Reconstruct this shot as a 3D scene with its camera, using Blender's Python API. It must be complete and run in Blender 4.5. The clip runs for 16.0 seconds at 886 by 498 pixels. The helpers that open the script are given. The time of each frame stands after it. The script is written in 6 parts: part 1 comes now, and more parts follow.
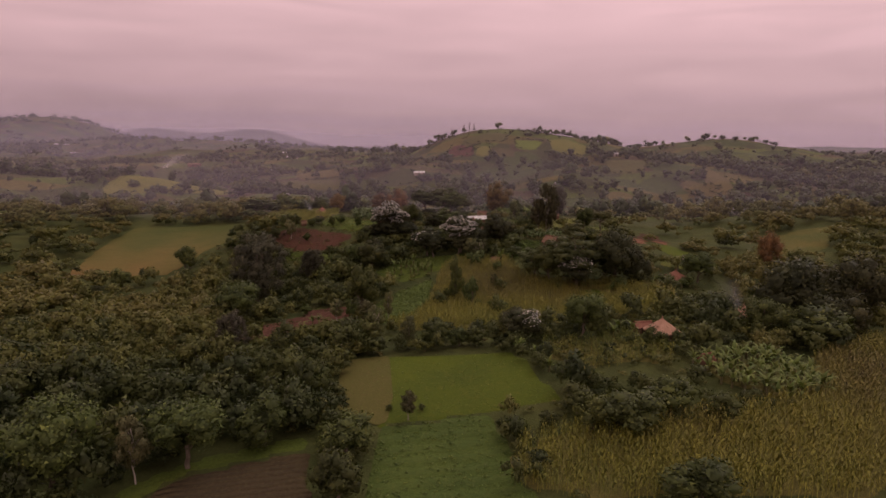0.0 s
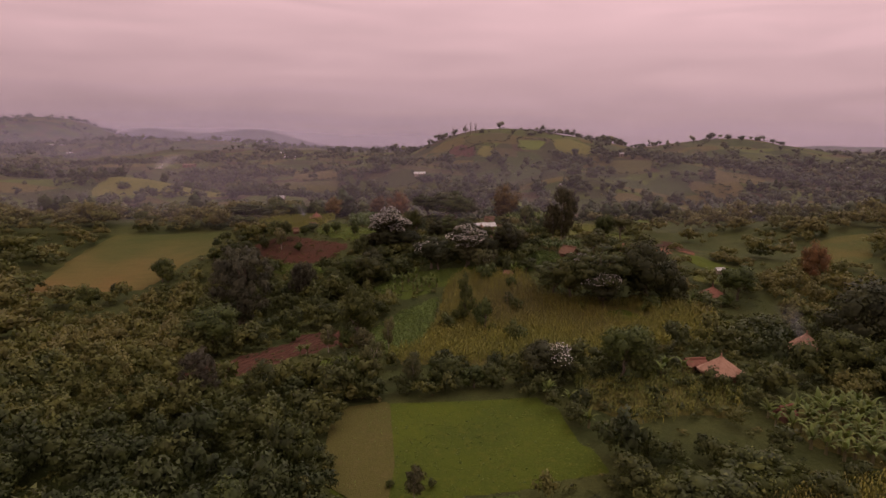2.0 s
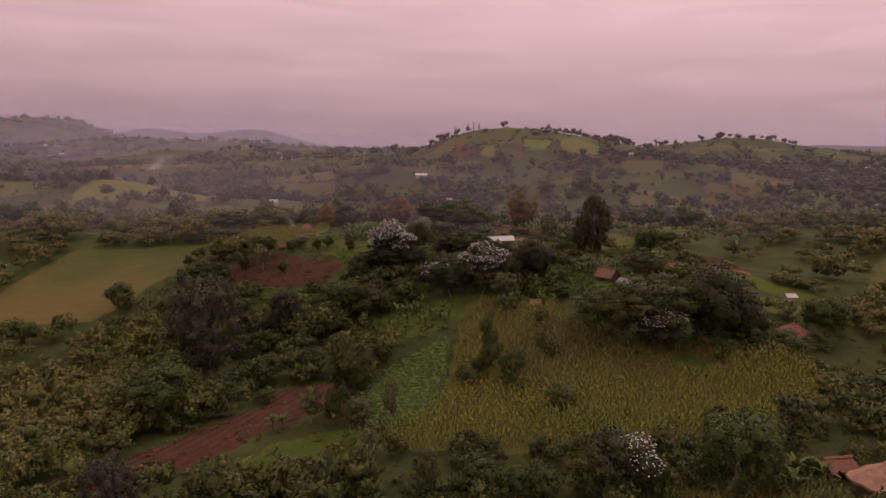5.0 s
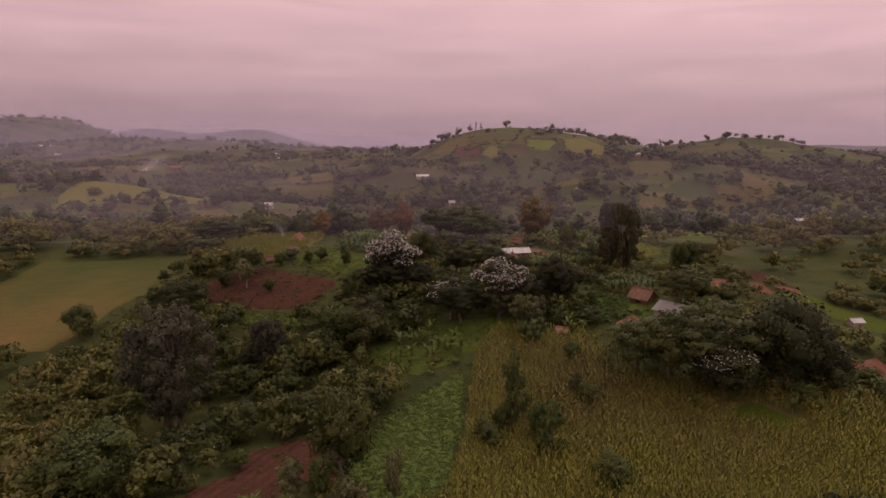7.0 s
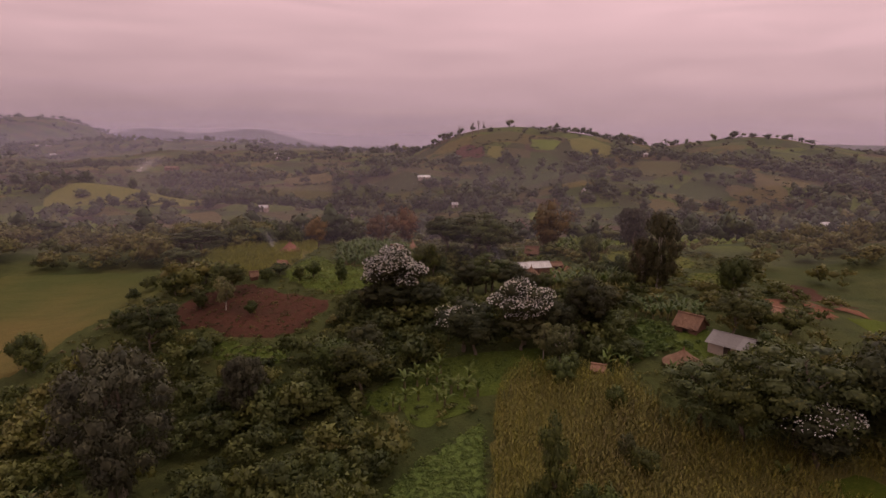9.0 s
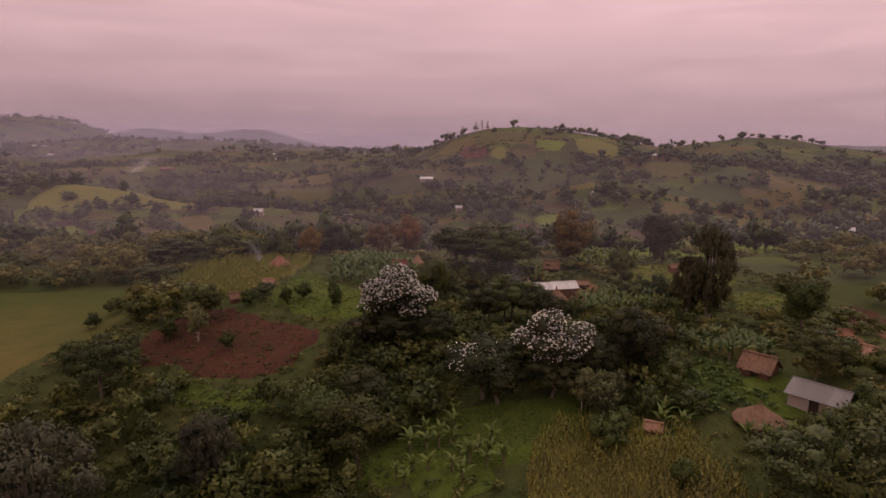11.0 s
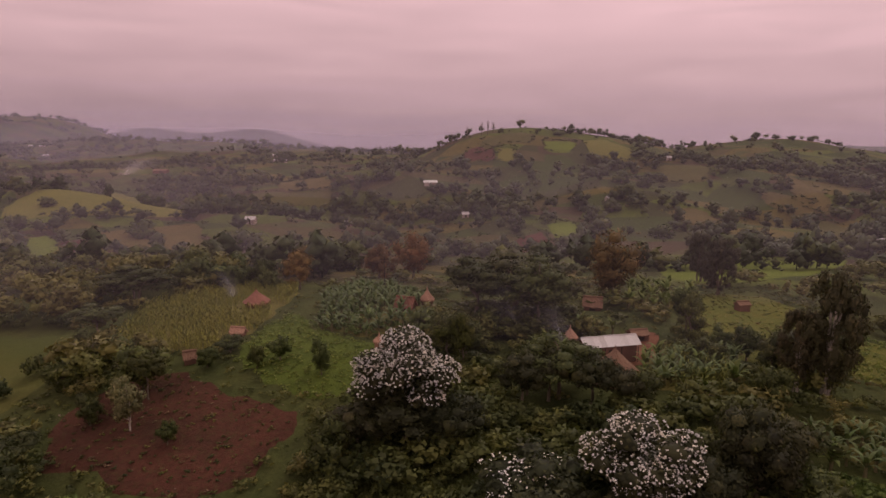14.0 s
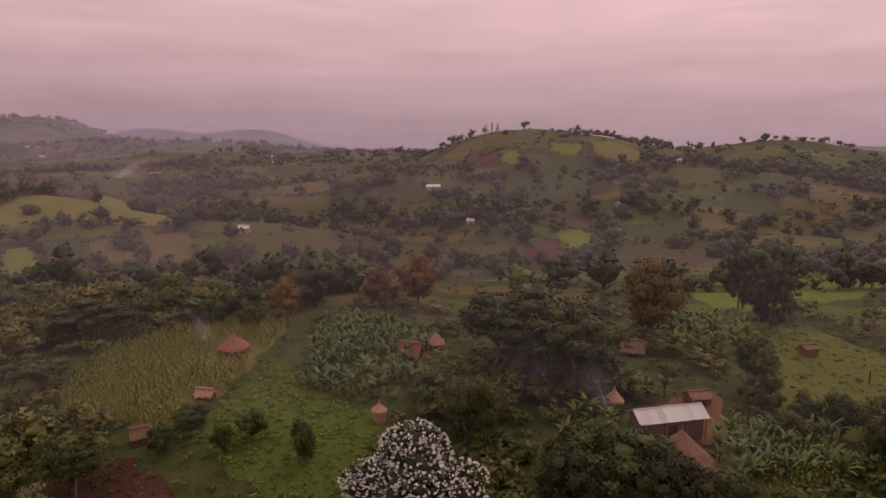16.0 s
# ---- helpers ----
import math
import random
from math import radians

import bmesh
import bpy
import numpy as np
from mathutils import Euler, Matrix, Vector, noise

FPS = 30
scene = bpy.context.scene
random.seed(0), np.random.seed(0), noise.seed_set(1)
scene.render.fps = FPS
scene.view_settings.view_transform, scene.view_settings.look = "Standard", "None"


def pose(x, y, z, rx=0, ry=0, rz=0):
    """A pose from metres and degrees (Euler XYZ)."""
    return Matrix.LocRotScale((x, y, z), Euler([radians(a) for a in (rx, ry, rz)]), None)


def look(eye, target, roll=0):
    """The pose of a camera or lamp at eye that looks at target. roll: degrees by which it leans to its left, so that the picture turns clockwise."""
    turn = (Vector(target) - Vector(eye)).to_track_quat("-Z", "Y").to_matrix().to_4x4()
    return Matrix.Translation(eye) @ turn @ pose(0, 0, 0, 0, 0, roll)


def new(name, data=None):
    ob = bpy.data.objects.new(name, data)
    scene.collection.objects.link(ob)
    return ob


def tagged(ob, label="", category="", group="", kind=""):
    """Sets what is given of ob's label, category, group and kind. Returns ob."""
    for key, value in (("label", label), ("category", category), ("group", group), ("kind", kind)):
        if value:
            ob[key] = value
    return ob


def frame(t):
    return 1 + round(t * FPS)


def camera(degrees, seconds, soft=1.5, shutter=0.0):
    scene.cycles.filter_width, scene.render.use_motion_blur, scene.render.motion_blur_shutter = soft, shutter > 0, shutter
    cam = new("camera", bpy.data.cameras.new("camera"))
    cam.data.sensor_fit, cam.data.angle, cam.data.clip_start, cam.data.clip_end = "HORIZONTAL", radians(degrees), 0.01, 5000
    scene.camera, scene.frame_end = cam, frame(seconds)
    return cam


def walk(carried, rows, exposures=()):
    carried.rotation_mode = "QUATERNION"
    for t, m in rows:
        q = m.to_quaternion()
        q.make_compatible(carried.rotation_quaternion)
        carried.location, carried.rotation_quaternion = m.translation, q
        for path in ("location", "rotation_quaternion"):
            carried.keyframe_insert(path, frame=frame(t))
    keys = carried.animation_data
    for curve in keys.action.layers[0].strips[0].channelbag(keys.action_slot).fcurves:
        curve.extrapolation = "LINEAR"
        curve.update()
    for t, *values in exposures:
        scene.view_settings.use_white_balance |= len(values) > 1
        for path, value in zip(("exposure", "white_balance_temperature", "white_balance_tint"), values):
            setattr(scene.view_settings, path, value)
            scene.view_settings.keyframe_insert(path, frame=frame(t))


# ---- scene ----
cam = camera(73.0, 16.0, soft=1.5)
METRES, EYE, TILT, LEAN, TURN = 96.0, 30.0, -10.4, 0.0, 0.0
ROWS = [
    (0.0, 0.0, 0.0, 0.0, 0.0, 0.0, -0.0),
    (0.5, -0.0035, 0.0393, 0.0072, -0.008, -0.015, 0.01),
    (1.0, -0.0073, 0.0777, 0.0145, -0.031, -0.008, 0.01),
    (1.5, -0.0109, 0.1167, 0.0214, -0.038, -0.023, 0.04),
    (2.0, -0.0148, 0.1553, 0.0283, -0.038, -0.015, 0.07),
    (2.5, -0.0185, 0.1949, 0.0352, -0.031, -0.023, 0.08),
    (3.0, -0.0222, 0.2346, 0.0424, -0.015, -0.038, 0.1),
    (3.5, -0.0264, 0.2742, 0.0499, -0.023, -0.031, 0.12),
    (4.0, -0.0302, 0.3137, 0.0575, -0.015, -0.031, 0.15),
    (6.5, -0.0507, 0.5118, 0.0943, -0.053, -0.023, 0.22),
    (7.0, -0.0546, 0.5516, 0.1014, -0.053, -0.031, 0.22),
    (7.5, -0.0589, 0.5912, 0.1085, -0.061, -0.031, 0.2),
    (8.0, -0.0627, 0.6306, 0.1156, -0.031, -0.038, 0.22),
    (8.5, -0.0666, 0.6699, 0.1227, -0.031, -0.053, 0.22),
    (9.0, -0.0703, 0.7067, 0.1291, -0.023, -0.061, 0.23),
    (11.5, -0.0898, 0.9006, 0.1654, 0.084, -0.023, 0.13),
    (12.0, -0.0938, 0.9391, 0.1736, 0.107, -0.023, 0.11),
    (12.5, -0.0973, 0.9775, 0.1823, 0.145, -0.015, 0.11),
    (13.0, -0.1013, 1.0163, 0.1918, 0.168, -0.038, 0.11),
    (13.5, -0.1051, 1.0552, 0.2024, 0.199, -0.038, 0.11),
    (14.0, -0.1091, 1.0943, 0.2135, 0.221, -0.046, 0.09),
    (14.5, -0.1129, 1.133, 0.225, 0.244, -0.069, 0.09),
    (15.0, -0.1166, 1.172, 0.2367, 0.267, -0.069, 0.09),
    (15.5, -0.1208, 1.2114, 0.2492, 0.298, -0.053, 0.07),
    (16.0, -0.1248, 1.2511, 0.2622, 0.328, -0.069, 0.1),
]
walk(cam, [(t, pose(0, 0, EYE, TILT, LEAN, TURN) @ pose(METRES * x, METRES * y, METRES * z, 90 + pitch, roll, yaw)) for t, x, y, z, yaw, pitch, roll in ROWS])


# ---- world, sun and light ----
world = bpy.data.worlds.new("sky")
scene.world = world
world.use_nodes = True
wn, wl = world.node_tree.nodes, world.node_tree.links
wn.clear()
w_out, w_bg = wn.new("ShaderNodeOutputWorld"), wn.new("ShaderNodeBackground")
w_co, w_sep = wn.new("ShaderNodeTexCoord"), wn.new("ShaderNodeSeparateXYZ")
w_ramp, w_mix, w_sky = wn.new("ShaderNodeValToRGB"), wn.new("ShaderNodeMix"), wn.new("ShaderNodeTexSky")
w_map, w_noise, w_streak = wn.new("ShaderNodeMapping"), wn.new("ShaderNodeTexNoise"), wn.new("ShaderNodeMapRange")
w_mul, w_dim = wn.new("ShaderNodeMix"), wn.new("ShaderNodeVectorMath")
w_sky.sky_type, w_sky.sun_disc = "NISHITA", False
w_sky.sun_elevation, w_sky.sun_rotation = radians(48), radians(25)
w_dim.operation = "SCALE"
w_dim.inputs["Scale"].default_value = 0.05
wl.new(w_sky.outputs[0], w_dim.inputs[0])
wl.new(w_co.outputs["Generated"], w_sep.inputs[0])
wl.new(w_sep.outputs["Z"], w_ramp.inputs[0])
ramp = w_ramp.color_ramp
ramp.elements[0].position, ramp.elements[0].color = 0.0, (0.445, 0.282, 0.305, 1)
ramp.elements[1].position, ramp.elements[1].color = 1.0, (1.08, 0.84, 0.79, 1)
for p, c in ((0.05, (0.485, 0.305, 0.327, 1)), (0.10, (0.585, 0.366, 0.388, 1)), (0.16, (0.715, 0.448, 0.468, 1)), (0.24, (0.80, 0.503, 0.523, 1)), (0.5, (0.95, 0.69, 0.69, 1))):
    ramp.elements.new(p).color = c
w_map.inputs["Scale"].default_value = (2.2, 2.2, 16)
wl.new(w_co.outputs["Generated"], w_map.inputs[0])
wl.new(w_map.outputs[0], w_noise.inputs["Vector"])
w_noise.inputs["Scale"].default_value, w_noise.inputs["Detail"].default_value, w_noise.inputs["Roughness"].default_value = 1.6, 6, 0.5
w_noise.inputs["Distortion"].default_value = 0.6
wl.new(w_noise.outputs[0], w_streak.inputs["Value"])
for k, v in (("From Min", 0.3), ("From Max", 0.7), ("To Min", 0.9), ("To Max", 1.1)):
    w_streak.inputs[k].default_value = v
w_side, w_both = wn.new("ShaderNodeMapRange"), wn.new("ShaderNodeMath")
for k, v in (("From Min", -0.6), ("From Max", 0.6), ("To Min", 0.95), ("To Max", 1.12)):
    w_side.inputs[k].default_value = v
w_both.operation = "MULTIPLY"
wl.new(w_sep.outputs["X"], w_side.inputs["Value"])
wl.new(w_side.outputs[0], w_both.inputs[0])
wl.new(w_streak.outputs[0], w_both.inputs[1])
w_mul.data_type, w_mul.blend_type = "RGBA", "MULTIPLY"
w_mul.inputs["Factor"].default_value = 1.0
wl.new(w_ramp.outputs[0], w_mul.inputs["A"])
wl.new(w_both.outputs[0], w_mul.inputs["B"])
w_mix.data_type = "RGBA"
w_mix.inputs["Factor"].default_value = 0.06
wl.new(w_mul.outputs["Result"], w_mix.inputs["A"])
wl.new(w_dim.outputs[0], w_mix.inputs["B"])
wl.new(w_mix.outputs["Result"], w_bg.inputs[0])
wl.new(w_bg.outputs[0], w_out.inputs[0])
w_bg.inputs["Strength"].default_value = 1.0

sun = new("sun", bpy.data.lights.new("sun", "SUN"))
sun.data.energy, sun.data.angle, sun.data.color = 0.7, radians(25), (1.0, 0.9, 0.8)
sun.matrix_world = look((60, 80, 110), (0, 0, 0))


# ---- materials ----
class Mat:
    """A small wrapper that lays nodes into one material."""

    def __init__(self, name, rough=0.9, spec=0.2, metal=0.0):
        self.m = bpy.data.materials.new(name)
        self.m.use_nodes = True
        self.n, self.l = self.m.node_tree.nodes, self.m.node_tree.links
        self.b = self.n["Principled BSDF"]
        self.out = self.n["Material Output"]
        self.b.inputs["Roughness"].default_value = rough
        self.b.inputs["Specular IOR Level"].default_value = spec
        self.b.inputs["Metallic"].default_value = metal
        self.geo = self.n.new("ShaderNodeNewGeometry")

    def put(self, socket, value):
        if isinstance(value, bpy.types.NodeSocket):
            self.l.new(value, socket)
        elif isinstance(value, tuple) and len(value) == 3 and socket.type == "RGBA":
            socket.default_value = (*value, 1)
        else:
            socket.default_value = value

    def noise(self, scale, detail=4, rough=0.55, stretch=(1, 1, 1), local=False, distort=0.0):
        mp, n = self.n.new("ShaderNodeMapping"), self.n.new("ShaderNodeTexNoise")
        if local:
            self.l.new(self.n.new("ShaderNodeTexCoord").outputs["Object"], mp.inputs[0])
        else:
            self.l.new(self.geo.outputs["Position"], mp.inputs[0])
        mp.inputs["Scale"].default_value = stretch
        self.l.new(mp.outputs[0], n.inputs["Vector"])
        for k, v in (("Scale", scale), ("Detail", detail), ("Roughness", rough), ("Distortion", distort)):
            n.inputs[k].default_value = v
        return n.outputs[0]

    def ramp(self, value, *stops, hard=False):
        r = self.n.new("ShaderNodeValToRGB")
        self.put(r.inputs[0], value)
        e = r.color_ramp.elements
        if hard:
            r.color_ramp.interpolation = "CONSTANT"
        e[0].position, e[0].color = stops[0][0], (*stops[0][1], 1)
        e[1].position, e[1].color = stops[-1][0], (*stops[-1][1], 1)
        for p, c in stops[1:-1]:
            e.new(p).color = (*c, 1)
        return r.outputs[0]

    def mix(self, f, a, b, blend="MIX"):
        x = self.n.new("ShaderNodeMix")
        x.data_type, x.blend_type = "RGBA", blend
        self.put(x.inputs["Factor"], f)
        self.put(x.inputs["A"], a)
        self.put(x.inputs["B"], b)
        return x.outputs["Result"]

    def span(self, v, a, b, c=0.0, d=1.0):
        x = self.n.new("ShaderNodeMapRange")
        self.put(x.inputs["Value"], v)
        for k, w in (("From Min", a), ("From Max", b), ("To Min", c), ("To Max", d)):
            x.inputs[k].default_value = w
        return x.outputs[0]

    def math(self, op, a, b=0.0):
        x = self.n.new("ShaderNodeMath")
        x.operation = op
        self.put(x.inputs[0], a)
        self.put(x.inputs[1], b)
        return x.outputs[0]

    def bump(self, height, strength=0.5, distance=0.2):
        b = self.n.new("ShaderNodeBump")
        self.put(b.inputs["Height"], height)
        b.inputs["Strength"].default_value, b.inputs["Distance"].default_value = strength, distance
        self.l.new(b.outputs[0], self.b.inputs["Normal"])

    def done(self, colour):
        self.put(self.b.inputs["Base Color"], colour)
        return self.m


def scaled(c, k):
    return tuple(v * k for v in c)


def soil_like(name, a, b, c, scale=0.6, bump=0.5, fine=6.0, rows=None):
    """Ground cover: large patches of a and b, specks of c, fine relief; rows: (width, turn) of drills."""
    m = Mat(name, 0.95, 0.1)
    big, small = m.noise(scale * 0.18, 5, 0.6), m.noise(fine, 6, 0.7)
    col = m.mix(m.span(big, 0.35, 0.65), a, b)
    col = m.mix(m.span(m.noise(scale * 2.2, 5, 0.7), 0.5, 0.75), col, c)
    col = m.mix(m.span(small, 0.3, 0.75), m.mix(1.0, col, (0.55, 0.55, 0.55), "MULTIPLY"), col)
    h = small
    if rows:
        wv, mp = m.n.new("ShaderNodeTexWave"), m.n.new("ShaderNodeMapping")
        m.l.new(m.geo.outputs["Position"], mp.inputs[0])
        mp.inputs["Rotation"].default_value = (0, 0, radians(rows[1]))
        m.l.new(mp.outputs[0], wv.inputs["Vector"])
        for k, v in (("Scale", 0.314 / rows[0]), ("Distortion", 2.5), ("Detail", 3), ("Detail Scale", 1.5)):
            wv.inputs[k].default_value = v
        col = m.mix(m.span(wv.outputs["Fac"], 0.2, 0.8, 0.0, 0.22), col, m.mix(1.0, col, (0.6, 0.6, 0.55), "MULTIPLY"))
        h = m.math("ADD", small, wv.outputs["Fac"])
    m.bump(h, bump, 0.25)
    return m.done(col)


def patchwork():
    """The open country: small plots of grass, crops, fallow and tilled earth among rough grazing."""
    m = Mat("country", 0.95, 0.1)
    mp, warp = m.n.new("ShaderNodeMapping"), m.n.new("ShaderNodeVectorMath")
    nz = m.n.new("ShaderNodeTexNoise")
    m.l.new(m.geo.outputs["Position"], nz.inputs["Vector"])
    nz.inputs["Scale"].default_value = 0.012
    warp.operation = "MULTIPLY_ADD"
    m.l.new(nz.outputs["Color"], warp.inputs[0])
    warp.inputs[1].default_value = (38, 38, 0)
    m.l.new(m.geo.outputs["Position"], warp.inputs[2])
    m.l.new(warp.outputs[0], mp.inputs[0])
    mp.inputs["Rotation"].default_value, mp.inputs["Scale"].default_value = (0, 0, 0.35), (0.026, 0.044, 0.0)
    cell = m.n.new("ShaderNodeTexVoronoi")
    m.l.new(mp.outputs[0], cell.inputs["Vector"])
    cell.inputs["Scale"].default_value, cell.inputs["Randomness"].default_value = 1.0, 0.8
    sep = m.n.new("ShaderNodeSeparateColor")
    m.l.new(cell.outputs["Color"], sep.inputs[0])
    plots = m.ramp(sep.outputs[0], (0.0, (0.051, 0.068, 0.0136)), (0.2, (0.0765, 0.0935, 0.0136)), (0.34, (0.111, 0.0892, 0.0221)), (0.48, (0.051, 0.0544, 0.0153)),
                   (0.6, (0.088, 0.072, 0.0272)), (0.72, (0.0935, 0.115, 0.0153)), (0.84, (0.075, 0.05, 0.0238)), (0.93, (0.128, 0.102, 0.0255)), hard=True)
    rough = m.mix(m.span(m.noise(0.09, 5, 0.65), 0.35, 0.65), (0.05, 0.064, 0.02), (0.088, 0.094, 0.029))
    sep_y = m.n.new("ShaderNodeSeparateXYZ")
    m.l.new(m.geo.outputs["Position"], sep_y.inputs[0])
    open_land = m.math("MULTIPLY", m.span(sep_y.outputs["Y"], 215, 240), m.span(m.noise(0.02, 3, 0.5), 0.58, 0.64, 1, 0))
    col = m.mix(open_land, rough, plots)
    col = m.mix(m.span(m.noise(0.28, 6, 0.7), 0.45, 0.72, 0, 0.6), col, (0.035, 0.038, 0.014))
    col = m.mix(m.span(m.noise(3.0, 5, 0.7), 0.3, 0.7), m.mix(1.0, col, (0.6, 0.6, 0.55), "MULTIPLY"), col)
    m.bump(m.noise(1.3, 6, 0.7), 0.6, 0.5)
    return m.done(col)


def leaf(name, dark, light, tip, shine=0.15, tint=None, spread_=(0.66, 1.1)):
    """Foliage: each leaf spray its own shade, light coming through; tint: stops over the plant's own attribute."""
    m = Mat(name, 0.55, shine)
    info = m.n.new("ShaderNodeObjectInfo")
    each = m.geo.outputs["Random Per Island"]
    if tint:
        at = m.n.new("ShaderNodeAttribute")
        at.attribute_name = "tint"
        base = m.ramp(at.outputs["Fac"], *tint)
        col = m.mix(each, m.mix(1.0, base, (spread_[0],) * 3, "MULTIPLY"), m.mix(1.0, base, (spread_[1],) * 3, "MULTIPLY"))
    else:
        col = m.mix(m.span(each, 0, 1, 0.12, 0.72), dark, light)
        col = m.mix(m.span(each, 0.85, 1.0, 0, 0.7), col, tip)
        hsv = m.n.new("ShaderNodeHueSaturation")
        m.put(hsv.inputs["Color"], col)
        m.put(hsv.inputs["Value"], m.span(info.outputs["Random"], 0, 1, 0.7, 1.3))
        m.put(hsv.inputs["Hue"], m.span(m.math("FRACT", m.math("MULTIPLY", info.outputs["Random"], 7.3)), 0, 1, 0.475, 0.51))
        col = hsv.outputs[0]
    # boughs and whole stretches of growth differ a little in shade and in yellowness
    col = m.mix(m.span(m.noise(0.55, 3, 0.6), 0.32, 0.68), m.mix(1.0, col, (0.79, 0.8, 0.92), "MULTIPLY"), m.mix(1.0, col, (1.18, 1.13, 1.06), "MULTIPLY"))
    m.put(m.b.inputs["Base Color"], col)
    tr, mx = m.n.new("ShaderNodeBsdfTranslucent"), m.n.new("ShaderNodeMixShader")
    m.put(tr.inputs[0], m.mix(1.0, col, (1.1, 1.1, 0.7), "MULTIPLY"))
    mx.inputs[0].default_value = 0.16
    m.l.new(m.b.outputs[0], mx.inputs[1])
    m.l.new(tr.outputs[0], mx.inputs[2])
    m.l.new(mx.outputs[0], m.out.inputs[0])
    return m.m


def rough_mat(name, a, b, scale=3.0, stretch=(1, 1, 1), bump=0.6, rough=0.9, spec=0.15, metal=0.0, local=True, stain=None, vary=0.0):
    m = Mat(name, rough, spec, metal)
    n = m.noise(scale, 6, 0.65, stretch, local)
    col = m.mix(m.span(n, 0.3, 0.7), a, b)
    if stain:
        col = m.mix(m.span(m.noise(scale * 0.25, 4, 0.6, (1, 1, 1), local), 0.5, 0.7, 0, 0.8), col, stain)
    if vary:
        one = m.n.new("ShaderNodeObjectInfo").outputs["Random"]
        col = m.mix(m.span(one, 0, 1, 0, vary), col, m.mix(1.0, col, (0.55, 0.5, 0.48), "MULTIPLY"))
    m.bump(m.noise(scale * 3, 5, 0.7, stretch, local), bump, 0.05)
    return m.done(col)


def veil(name, colour, alpha, top, scale, stretch=(1, 1, 1), low=-60.0, patchy=(0.25, 0.75), local=False, side=0.0, foot=None):
    """Thin smoke or mist: a little of the light is scattered, the rest passes."""
    m = Mat(name)
    m.n.remove(m.b)
    d, t, a, s, x = (m.n.new("ShaderNode" + k) for k in ("BsdfDiffuse", "BsdfTranslucent", "BsdfTransparent", "MixShader", "MixShader"))
    d.inputs[0].default_value = t.inputs[0].default_value = (*colour, 1)
    s.inputs[0].default_value = 0.5
    m.l.new(d.outputs[0], s.inputs[1])
    m.l.new(t.outputs[0], s.inputs[2])
    sep = m.n.new("ShaderNodeSeparateXYZ")
    if local:
        m.l.new(m.n.new("ShaderNodeTexCoord").outputs["Object"], sep.inputs[0])
    else:
        m.l.new(m.geo.outputs["Position"], sep.inputs[0])
    fade = m.span(sep.outputs["Z"], low, top, 1.0, 0.0)
    if foot:
        fade = m.math("MULTIPLY", fade, m.span(sep.outputs["Z"], foot[0], foot[1]))
    if side:
        fade = m.math("MULTIPLY", fade, m.span(sep.outputs["X"], -side, side, 1.5, 0.8))
    dens = m.math("MULTIPLY", m.math("MULTIPLY", fade, m.span(m.noise(scale, 4, 0.55, stretch, local), patchy[0], patchy[1])), alpha)
    if local:
        at = m.n.new("ShaderNodeAttribute")
        at.attribute_name = "tint"
        dens = m.math("MULTIPLY", dens, at.outputs["Fac"])
    m.put(x.inputs[0], dens)
    m.l.new(a.outputs[0], x.inputs[1])
    m.l.new(s.outputs[0], x.inputs[2])
    m.l.new(x.outputs[0], m.out.inputs[0])
    return m.m


M_COUNTRY = patchwork()
M_GRASS = soil_like("short_grass", (0.094, 0.121, 0.0125), (0.068, 0.094, 0.0121), (0.122, 0.132, 0.02), 0.6, 0.5, 4)
M_TAN = soil_like("dry_grass", (0.122, 0.109, 0.0315), (0.108, 0.105, 0.028), (0.137, 0.112, 0.042), 0.5, 0.5, 5)
M_BEAN = soil_like("bean_ground", (0.125, 0.175, 0.042), (0.105, 0.15, 0.036), (0.15, 0.19, 0.046), 0.9, 0.8, 3)
M_BRIGHT = soil_like("bright_slope", (0.134, 0.174, 0.02), (0.112, 0.144, 0.018), (0.157, 0.174, 0.03), 0.3, 0.6, 1.5)
M_CLOVER = soil_like("clover", (0.0892, 0.126, 0.027), (0.067, 0.102, 0.0234), (0.116, 0.141, 0.0324), 0.9, 0.8, 3, (2.2, 80))
M_MEADOW = soil_like("meadow", (0.0845, 0.115, 0.0218), (0.113, 0.147, 0.0244), (0.066, 0.0895, 0.0218), 1.0, 0.9, 3)
def grazed():
    """Sloping pasture: dry ochre at its foot, greener towards the top, with grazed lines and worn spots."""
    m = Mat("grazed_pasture", 0.95, 0.1)
    sep = m.n.new("ShaderNodeSeparateXYZ")
    m.l.new(m.geo.outputs["Position"], sep.inputs[0])
    where = m.math("ADD", m.math("ADD", sep.outputs["Y"], m.math("MULTIPLY", sep.outputs["X"], 0.25)), m.span(m.noise(0.06, 4, 0.6), 0.3, 0.7, -12, 12))
    col = m.ramp(m.span(where, 118, 172), (0.0, (0.2, 0.125, 0.045)), (0.3, (0.16, 0.125, 0.04)), (0.65, (0.112, 0.108, 0.031)), (1.0, (0.082, 0.094, 0.026)))
    col = m.mix(m.span(m.noise(0.5, 5, 0.7, (0.25, 1.6, 1)), 0.42, 0.68, 0, 0.5), col, m.mix(1.0, col, (0.7, 0.74, 0.7), "MULTIPLY"))
    col = m.mix(m.span(m.noise(3.0, 6, 0.7), 0.3, 0.75), m.mix(1.0, col, (0.65, 0.65, 0.65), "MULTIPLY"), col)
    m.bump(m.noise(2.5, 6, 0.7), 0.7, 0.25)
    return m.done(col)


